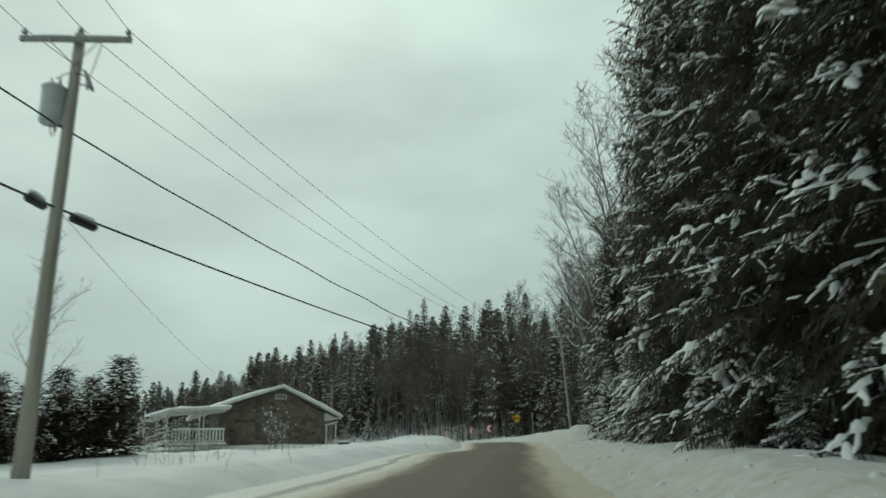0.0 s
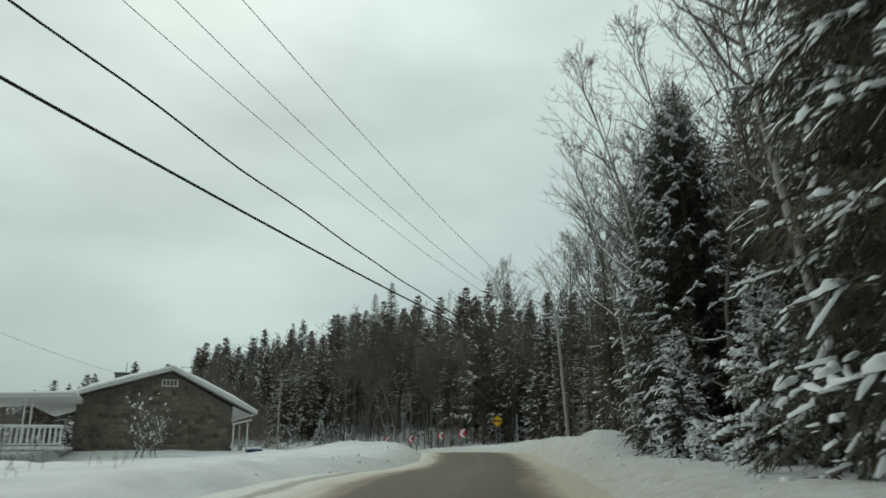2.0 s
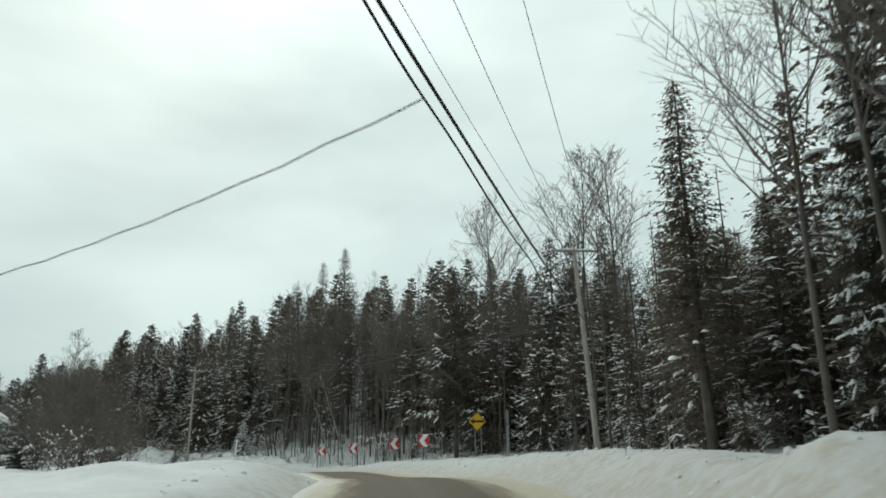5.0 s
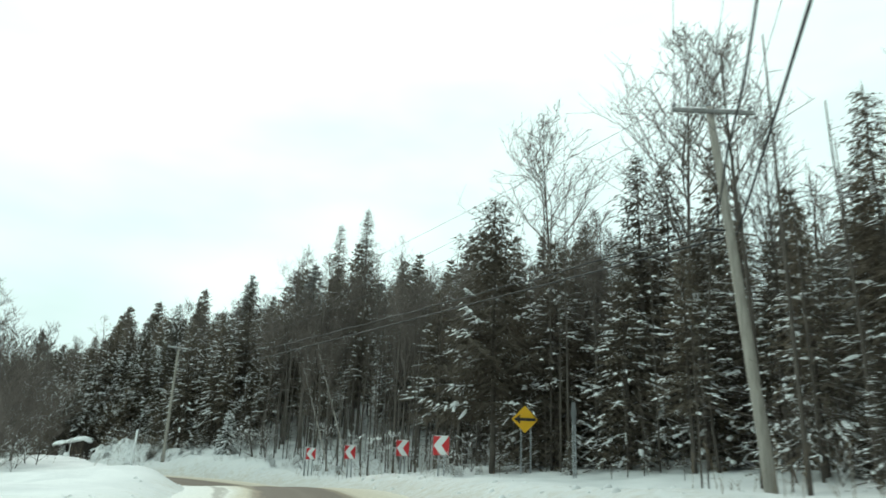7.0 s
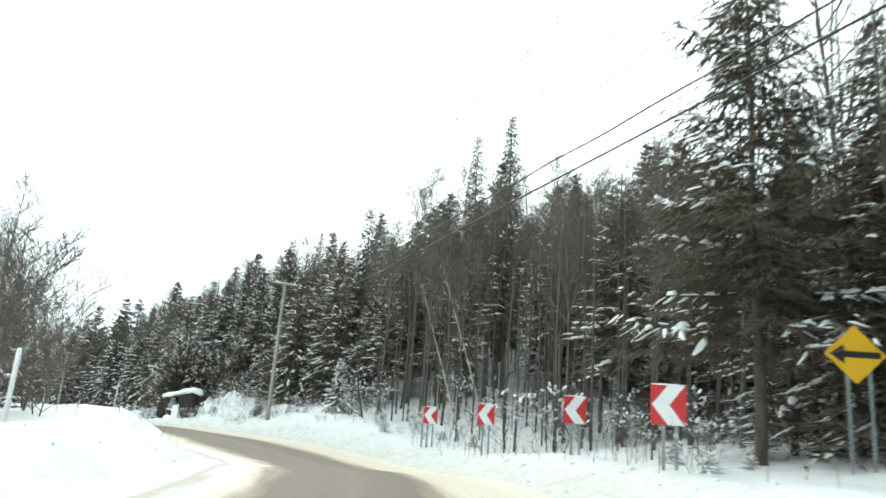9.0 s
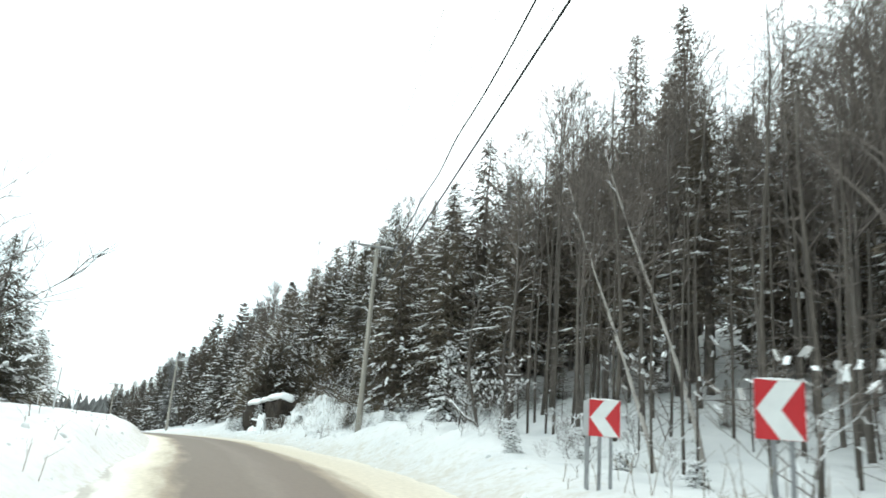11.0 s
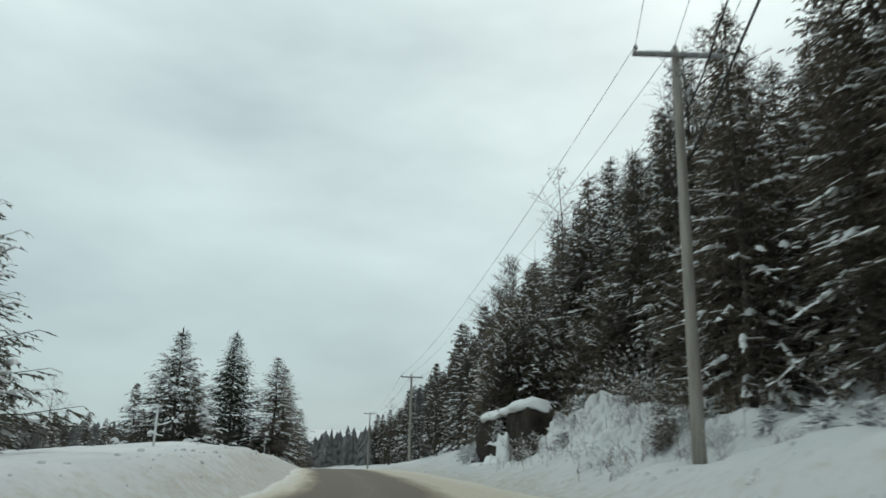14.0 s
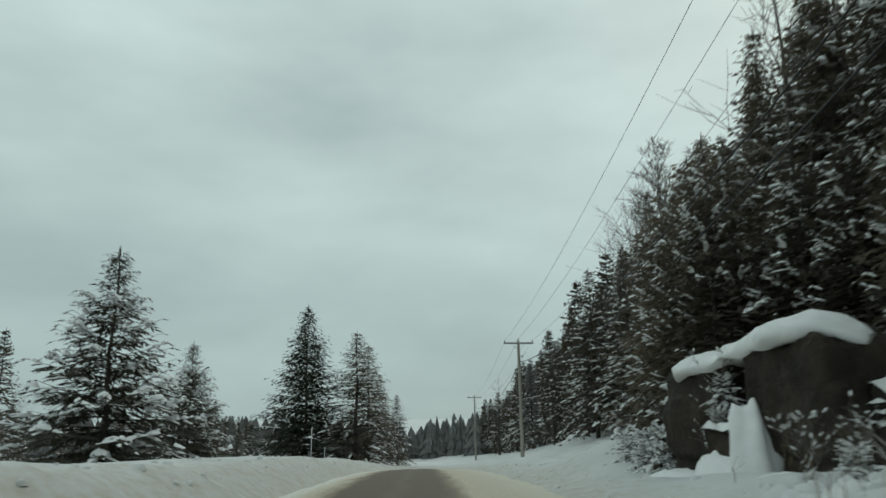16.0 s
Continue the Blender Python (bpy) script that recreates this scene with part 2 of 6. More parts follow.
def road_surface():
    """Brown sanded slush in the driven lanes, tan packed snow on the margins; u runs 0 to 1 over the lanes, v is metres along."""
    m = material("sanded_winter_road", (0.1, 0.09, 0.07), 0.7)
    nt = m.node_tree
    n, l = nt.nodes, nt.links
    b = n["Principled BSDF"]
    uv = n.new("ShaderNodeUVMap")
    uv.uv_map = "across"
    sp = n.new("ShaderNodeSeparateXYZ")
    l.new(uv.outputs["UV"], sp.inputs["Vector"])
    mp = n.new("ShaderNodeMapping")
    mp.inputs["Scale"].default_value = (5.0, 0.16, 1)
    l.new(uv.outputs["UV"], mp.inputs["Vector"])
    streak = n.new("ShaderNodeTexNoise")
    streak.inputs["Scale"].default_value, streak.inputs["Detail"].default_value = 1.6, 7
    l.new(mp.outputs["Vector"], streak.inputs["Vector"])
    wob = n.new("ShaderNodeMath")
    wob.operation = "MULTIPLY_ADD"
    l.new(streak.outputs["Fac"], wob.inputs[0])
    wob.inputs[1].default_value = 0.24
    l.new(sp.outputs["X"], wob.inputs[2])
    band = n.new("ShaderNodeValToRGB")
    cr = band.color_ramp
    tan, mid, brown = (0.50, 0.44, 0.335, 1), (0.22, 0.172, 0.11, 1), (0.090, 0.062, 0.034, 1)
    pale, track = (0.66, 0.635, 0.58, 1), (0.36, 0.33, 0.285, 1)
    cr.elements[0].position, cr.elements[0].color = 0.0, (0.68, 0.67, 0.64, 1)
    cr.elements[1].position, cr.elements[1].color = 1.0, (0.60, 0.55, 0.46, 1)
    for p, c in ((0.155, pale), (0.176, track), (0.198, track), (0.218, pale), (0.294, tan), (0.337, mid), (0.372, brown), (0.498, brown), (0.545, (0.115, 0.086, 0.055, 1)), (0.592, brown), (0.686, brown), (0.733, mid), (0.780, tan), (0.890, (0.53, 0.47, 0.37, 1))):
        e = cr.elements.new(p)
        e.color = c
    rng = n.new("ShaderNodeMapRange")
    rng.inputs["From Min"].default_value, rng.inputs["From Max"].default_value = -0.60, 1.72
    l.new(wob.outputs[0], rng.inputs["Value"])
    l.new(rng.outputs["Result"], band.inputs["Fac"])
    grit = n.new("ShaderNodeTexNoise")
    grit.inputs["Scale"].default_value, grit.inputs["Detail"].default_value = 5.0, 8
    gm = n.new("ShaderNodeMapping")
    gm.inputs["Scale"].default_value = (5, 1, 1)
    l.new(uv.outputs["UV"], gm.inputs["Vector"])
    l.new(gm.outputs["Vector"], grit.inputs["Vector"])
    gr = n.new("ShaderNodeMapRange")
    gr.inputs["To Min"].default_value, gr.inputs["To Max"].default_value = 0.72, 1.3
    l.new(grit.outputs["Fac"], gr.inputs["Value"])
    hs = n.new("ShaderNodeHueSaturation")
    l.new(gr.outputs["Result"], hs.inputs["Value"])
    l.new(band.outputs["Color"], hs.inputs["Color"])
    l.new(hs.outputs["Color"], b.inputs["Base Color"])
    bp = n.new("ShaderNodeBump")
    bp.inputs["Strength"].default_value, bp.inputs["Distance"].default_value = 0.5, 0.04
    l.new(streak.outputs["Fac"], bp.inputs["Height"])
    l.new(bp.outputs["Normal"], b.inputs["Normal"])
    return m


GROUND_SNOW, ROAD = ground_snow(), road_surface()

# ---- the line of the road and the lie of the land ----
EYE_HEIGHT = 1.3
line = [(e[0], e[1], e[2] - EYE_HEIGHT) for t, e, g, r in PATH if t not in (4.2, 6.3, 9.2, 11.3)]
xyz = np.array(line)
kern = np.array([1, 2, 3, 2, 1]) / 9.0
zpad = np.concatenate([[xyz[0, 2]] * 2, xyz[:, 2], [xyz[-1, 2]] * 2])
xyz[:, 2] = np.convolve(zpad, kern, "valid")
back = [(xyz[0, 0] - 0.062 * k, xyz[0, 1] - k, xyz[0, 2] - 0.012 * k) for k in (240, 120, 60, 30, 15)]
AHEAD = (-math.sin(radians(55.2)), math.cos(radians(55.2)))
fore = []
for k in (6, 14, 24, 36, 50, 70, 95, 130, 180, 260, 420):
    drop = 0.02 * k + 0.00045 * min(k, 50) ** 2 + 0.045 * max(k - 50, 0) * (1 if k < 180 else 0.8)
    fore.append((xyz[-1, 0] + AHEAD[0] * k, xyz[-1, 1] + AHEAD[1] * k, xyz[-1, 2] - drop))
key = np.array(back + xyz.tolist() + fore)
klen = np.concatenate([[0], np.cumsum(np.hypot(*np.diff(key[:, :2], axis=0).T))])
S0 = klen[len(back)]


def hermite(samples):
    """Smooth curve through the key places, at the lengths given (measured from the first eye)."""
    s = np.asarray(samples) + S0
    tan = np.gradient(key, klen, axis=0)
    i = np.clip(np.searchsorted(klen, s) - 1, 0, len(klen) - 2)
    h = (klen[i + 1] - klen[i])
    u = ((s - klen[i]) / h)[:, None]
    h = h[:, None]
    return ((2 * u**3 - 3 * u**2 + 1) * key[i] + (u**3 - 2 * u**2 + u) * h * tan[i] + (-2 * u**3 + 3 * u**2) * key[i + 1] + (u**3 - u**2) * h * tan[i + 1])


SS = np.concatenate([np.arange(-235, -20, 5.0), np.arange(-20, 200, 0.8), np.arange(200, 520, 6.0)])
CL = hermite(SS)
CT = np.gradient(CL[:, :2], axis=0)
CT /= np.hypot(CT[:, 0], CT[:, 1])[:, None]
CN = np.stack([CT[:, 1], -CT[:, 0]], 1)
S_END = klen[len(back) + len(line) - 1] - S0


def nearest(x, y):
    """Length along the road, metres to its right, and its height, for arrays of places."""
    x, y = np.asarray(x, float).ravel(), np.asarray(y, float).ravel()
    s, d, z = np.empty(len(x)), np.empty(len(x)), np.empty(len(x))
    for a in range(0, len(x), 4000):
        px, py = x[a:a + 4000, None] - CL[None, :, 0], y[a:a + 4000, None] - CL[None, :, 1]
        q = px * px + py * py
        j = q.argmin(1)
        r = np.arange(len(j))
        dx, dy = px[r, j], py[r, j]
        along = np.clip(dx * CT[j, 0] + dy * CT[j, 1], -4, 4)
        side = dx * CN[j, 0] + dy * CN[j, 1]
        s[a:a + 4000] = SS[j] + along
        d[a:a + 4000] = np.sign(side) * np.sqrt(np.maximum(q[r, j] - along**2, 0))
        grade = np.gradient(CL[:, 2], SS)
        z[a:a + 4000] = CL[j, 2] + along * grade[j]
    return s, d, z


def smooth(a, b, v):
    u = np.clip((v - a) / (b - a), 0, 1)
    return u * u * (3 - 2 * u)


def table(s, rows):
    return np.interp(s, [r[0] for r in rows], [r[1] for r in rows])


def hashed(i, j):
    h = np.sin(i * 127.1 + j * 311.7) * 43758.5453
    return (h - np.floor(h)) * 2 - 1


def lumps(x, y, size):
    """Smooth random relief of the given grain, two octaves, from -1 to 1."""
    out = np.zeros_like(x)
    for k, amp in ((1.0, 0.7), (2.17, 0.42)):
        u, v = (x * 0.83 + y * 0.56) * k / size + 31.7, (y * 0.83 - x * 0.56) * k / size + 11.3
        i, j = np.floor(u), np.floor(v)
        fu, fv = u - i, v - j
        fu, fv = fu * fu * (3 - 2 * fu), fv * fv * (3 - 2 * fv)
        out += amp * ((hashed(i, j) * (1 - fu) + hashed(i + 1, j) * fu) * (1 - fv) + (hashed(i, j + 1) * (1 - fu) + hashed(i + 1, j + 1) * fu) * fv)
    return out


def lanes(s):
    """The left and right edge of the bare brown lanes, in metres from the driven line."""
    return table(s, [(-40, -3.8), (45, -3.8), (62, -3.5), (90, -2.9), (104, -3.0), (116, -4.1), (128, -3.6), (145, -2.6)]), table(s, [(-40, 1.15), (55, 1.1), (85, 0.6), (125, 0.6), (145, 0.9), (300, 0.9)])


def shoulder(s):
    """Width of the flat ploughed strip between the lanes and the left bank."""
    return table(s, [(-40, 2.7), (26, 2.7), (38, 2.1), (58, 0.6), (72, 0.7), (86, 2.2), (102, 2.0), (114, 1.0), (128, 0.7), (300, 0.6)])


def land(x, y):
    """Height of the snow, and how close the road is, for arrays of places."""
    x, y = np.asarray(x, float).ravel(), np.asarray(y, float).ravel()
    s, d, z = nearest(x, y)
    wob = 0.22 * lumps(x, y, 3.1) + 0.10 * lumps(x + 9, y, 0.9)
    right, left = d + wob, -d + wob
    hr = table(s, [(-40, 0.75), (0, 0.72), (28, 0.75), (36, 0.5), (45, 0.45), (49, 0.8), (51, 1.15), (57, 1.2), (66, 0.9), (78, 0.8), (95, 0.7), (108, 0.7), (114, 0.85), (120, 1.5), (128, 1.6), (134, 0.9), (145, 0.55), (300, 0.6)])
    hl = table(s, [(-40, 0.5), (0, 0.5), (20, 0.48), (35, 0.45), (55, 0.45), (66, 0.45), (76, 0.32), (88, 0.30), (98, 0.42), (108, 0.85), (118, 1.0), (130, 0.85), (150, 0.8), (300, 0.5)])
    verge = table(s, [(-40, 2.0), (58, 2.1), (80, 2.7), (110, 2.9), (300, 2.9)])
    bank_r = hr * smooth(verge, verge + 2.3 + 0.9 * smooth(112, 120, s), right)
    edge = shoulder(s) - lanes(s)[0]
    bank_l = hl * smooth(edge, edge + 1.9, left) - 0.30 * smooth(edge + 3.5, edge + 10, left)
    # the wooded slope on the outside of the bend, and the nearly level wood before it
    dip = table(s, [(-40, 0.15), (36, 0.2), (46, 0.6), (58, 0.6), (68, 0.1), (90, 0.0)]) * smooth(5.6, 8.5, right)
    steep = table(s, [(-40, 0.03), (40, 0.05), (62, 0.10), (80, 0.10), (98, 0.11), (110, 0.14), (118, 0.30), (128, 0.38), (175, 0.34), (300, 0.16)])
    first = table(s, [(-40, 7.0), (80, 9.0), (100, 7.5), (118, 8.5), (128, 8.2), (134, 9.6), (156, 9.6), (300, 6.5)])
    up = np.maximum(right - first, 0)
    hill = steep * 55 * (1 - np.exp(-up / 55))
    # the steep snowy scarp that begins at the third pole and runs to behind the rocks
    at = table(s, [(0, 6.9), (134, 6.9), (140, 6.3), (147.2, 6.1), (148.2, 6.6), (149.0, 8.8), (300, 8.0)])
    hill = hill + table(s, [(0, 0), (125, 0.0), (130, 0.7), (134, 1.15), (138, 1.5), (144, 1.75), (147, 1.65), (150, 1.8), (157, 1.6), (170, 0.3), (300, 0)]) * smooth(0, 1, (right - at) / 1.3)
    away = np.maximum(left - 40, 0)
    yard = 0.012 * np.minimum(away, 200)
    pile = 0.0
    for px, py, ph, pr in ((-6.4, 95.0, 0.35, 2.0), (-3.4, 68.4, 0.42, 1.5), (-5.8, 62.5, 0.25, 1.6), (-1.9, 72.4, 0.3, 1.6), (9.6, 58.6, 0.35, 2.0), (-38.5, 130.0, 0.35, 5.0), (-20.5, 115.0, 0.25, 4.0), (-43.0, 150.5, 0.6, 1.6), (-27.2, 140.8, 0.5, 2.6)):
        pile = pile + ph * np.exp(-((x - px) ** 2 + (y - py) ** 2) / pr**2)
    off = np.where(d > 0, smooth(verge - 0.3, verge + 1.1, d), smooth(edge, edge + 1.2, -d))
    rough = off * ((0.10 + 0.12 * smooth(112, 120, s) * (d > 0)) * lumps(x, y, 2.1) + 0.05 * lumps(x, y + 5, 0.8)) + smooth(6, 12, np.abs(d)) * 0.22 * lumps(x, y, 7.0) + (0.32 * lumps(x + 3, y, 1.25) + 0.14 * lumps(x, y + 7, 0.85)) * smooth(134, 139, s) * (1 - smooth(148, 151, s)) * smooth(4.4, 5.6, d) * (1 - smooth(9, 11, d))
    bed = -0.14 * (1 - np.where(d > 0, smooth(verge - 0.3, verge + 0.7, d), smooth(edge - 0.2, edge + 0.7, -d)))
    h = z + (bank_r - dip) * (d > 0) + bank_l * (d < 0) + hill * (d > 0) + yard * (d < 0) + pile * off + rough + bed
    thrown = 1 - smooth(3.0, 7.5, np.abs(d + 0.5))
    far = smooth(260, 700, np.hypot(x + 20, y - 100))
    return h * (1 - far) + far * (-2.0), thrown


def gz(x, y):
    return float(land([x], [y])[0][0])


def mesh_object(name, verts, faces, mat, parent=None, label="", shade=True):
    me = bpy.data.meshes.new(name)
    me.from_pydata(verts, [], faces)
    if shade:
        me.polygons.foreach_set("use_smooth", [True] * len(me.polygons))
    me.materials.append(mat)
    ob = new(name, me)
    if parent is not None:
        ob.parent = parent
    if label:
        ob["label"] = label
    return ob


def spaced(lo, hi, fine_lo, fine_hi, step):
    out = list(np.arange(fine_lo, fine_hi + step / 2, step))
    g, v = step, fine_hi
    while v < hi:
        g *= 1.22
        v += g
        out.append(v)
    g, v = step, fine_lo
    while v > lo:
        g *= 1.22
        v -= g
        out.insert(0, v)
    return np.array(out)


gx, gy = spaced(-1500, 1500, -62, 20, 0.38), spaced(-1300, 1700, 8, 168, 0.38)
GX, GY = np.meshgrid(gx, gy)
GH, GTHROWN = land(GX, GY)
nx, ny = len(gx), len(gy)
gv = np.stack([GX.ravel(), GY.ravel(), GH], 1)
idx = np.arange(nx * ny).reshape(ny, nx)
gf = np.stack([idx[:-1, :-1], idx[:-1, 1:], idx[1:, 1:], idx[1:, :-1]], -1).reshape(-1, 4)
me = bpy.data.meshes.new("ground")
me.vertices.add(len(gv))
me.vertices.foreach_set("co", gv.ravel())
me.loops.add(gf.size)
me.loops.foreach_set("vertex_index", gf.ravel())
me.polygons.add(len(gf))
me.polygons.foreach_set("loop_start", np.arange(0, gf.size, 4))
me.polygons.foreach_set("use_smooth", [True] * len(gf))
me.update(calc_edges=True)
att = me.attributes.new("thrown", "FLOAT", "POINT")
att.data.foreach_set("value", GTHROWN)
me.materials.append(GROUND_SNOW)
tagged(new("ground", me), "deep lumpy snow with ploughed banks beside the road", "snow ground", kind="structure")

# the driven road: a strip laid on the bed, its margins running under the banks
cross = np.concatenate([[-8.6, -7.4, -6.4, -5.6, -5.0], np.arange(-4.4, 3.41, 0.3), [3.8]])
rs = np.where((SS > -60) & (SS < 330))[0]
rv, ruv = [], []
for j in rs:
    for c in cross:
        crown = 0.05 - 0.0036 * min(abs(c + 0.6), 4.0) ** 2
        rut = -0.025 * (math.exp(-((c - 0.75) / 0.3) ** 2) + math.exp(-((c + 0.75) / 0.3) ** 2) + math.exp(-((c + 2.2) / 0.3) ** 2))
        rv.append((CL[j, 0] + CN[j, 0] * c, CL[j, 1] + CN[j, 1] * c, CL[j, 2] + crown + rut - 0.05))
        lo, hi = lanes(SS[j])
        ruv.append(((c - lo) / (hi - lo), SS[j]))
nc = len(cross)
rf = [(a * nc + b, a * nc + b + 1, (a + 1) * nc + b + 1, (a + 1) * nc + b) for a in range(len(rs) - 1) for b in range(nc - 1)]
road = mesh_object("road", rv, rf, ROAD)
lay = road.data.uv_layers.new(name="across")
for lp in road.data.loops:
    lay.data[lp.index].uv = ruv[lp.vertex_index]
tagged(road, "winter road with brown sanded slush and tan packed margins", "road", kind="structure")

# ---- small mesh kit ----


class Soup:
    """Collects vertices and faces for one mesh."""

    def __init__(self):
        self.v, self.f = [], []

    def add(self, verts, faces):
        o = len(self.v)
        self.v.extend(verts)
        self.f.extend([tuple(i + o for i in f) for f in faces])

    def tube(self, pts, radii, sides=6, cap=True):
        """A tapered tube along points."""
        o, n = len(self.v), len(pts)
        for i, p in enumerate(pts):
            a, b = pts[max(i - 1, 0)], pts[min(i + 1, n - 1)]
            t = Vector(b) - Vector(a)
            t = t.normalized() if t.length > 1e-6 else Vector((0, 0, 1))
            u = t.orthogonal().normalized() if abs(t.z) < 0.95 else Vector((1, 0, 0)).cross(t).normalized()
            w = t.cross(u)
            for k in range(sides):
                c = 2 * math.pi * k / sides
                self.v.append(tuple(Vector(p) + (u * math.cos(c) + w * math.sin(c)) * radii[i]))
        for i in range(n - 1):
            for k in range(sides):
                a, b = o + i * sides + k, o + i * sides + (k + 1) % sides
                self.f.append((a, b, b + sides, a + sides))
        if cap:
            self.f.append(tuple(o + k for k in reversed(range(sides))))
            self.f.append(tuple(o + (n - 1) * sides + k for k in range(sides)))

    def box(self, c, size, m=None):
        x, y, z = (q / 2 for q in size)
        vs = [Vector((sx * x, sy * y, sz * z)) for sz in (-1, 1) for sy in (-1, 1) for sx in (-1, 1)]
        if m is not None:
            vs = [m @ v for v in vs]
        self.add([tuple(v + Vector(c)) for v in vs], [(0, 2, 3, 1), (4, 5, 7, 6), (0, 1, 5, 4), (2, 6, 7, 3), (0, 4, 6, 2), (1, 3, 7, 5)])

    def make(self, name, mat, parent=None, label="", shade=True):
        return mesh_object(name, self.v, self.f, mat, parent, label, shade)


def thing(name, m, label, category, group="", kind=""):
    ob = new(name)
    ob.matrix_world = m
    return tagged(ob, label, category, group, kind)


def bevelled(name, size, mat, parent, at=(0, 0, 0), bevel=0.01, label="", rot=(0, 0, 0), seg=1):
    """A box with eased edges, as one part."""
    bm = bmesh.new()
    bmesh.ops.create_cube(bm, size=1, matrix=Matrix.Diagonal((*size, 1)))
    bmesh.ops.bevel(bm, geom=bm.edges[:], offset=min(bevel, min(size) * 0.4), segments=seg, affect="EDGES")
    bmesh.ops.transform(bm, matrix=pose(*at, *rot), verts=bm.verts)
    me = bpy.data.meshes.new(name)
    bm.to_mesh(me)
    bm.free()
    me.materials.append(mat)
    ob = new(name, me)
    ob.parent = parent
    if label:
        ob["label"] = label
    return ob


# ---- utility poles and wires ----
HANG = [(2.05, 3.96), (3.85, 3.97), (1.93, 2.96), (1.5, 2.9), (1.5, 2.9), (2.3, 4.3)]  # drop of the two cables below each arm
STAND_OFF = [(-0.24, -0.02), (-0.46, 0.19), (0.11, 0.23), (0.14, 0.13), (0.14, 0.13), (-0.3, -0.2)]  # how far out along the arm they hang
POLES = [  # foot x, foot y, top x, top y, arm height, turn of the arm, foot height
    (-7.85, 19.93, -7.83, 19.95, 9.25, 4.0, -0.62),
    (13.33, 85.77, 13.01, 86.94, 11.97, 2.2, 1.35),
    (-21.1, 135.33, -21.25, 135.76, 11.09, 46.6, 0.55),
    (-71.06, 172.07, -71.09, 172.08, 6.74, 56.0, -2.2),
    (-126.5, 211.9, -126.5, 211.9, 4.2, 55.0, -6.0),
    (-2.0, -38.0, -2.0, -38.0, 8.0, 10.0, -1.8),
]
SAGS = {(0, 1): (2.23, 2.58, 2.30, 0, 1.43, 1.01), (1, 2): (0.76, 1.5, 1.5, 0, 0.24, 0.05), (2, 3): (1.12, 0.97, 1.32, 0, 1.8, 1.6)}


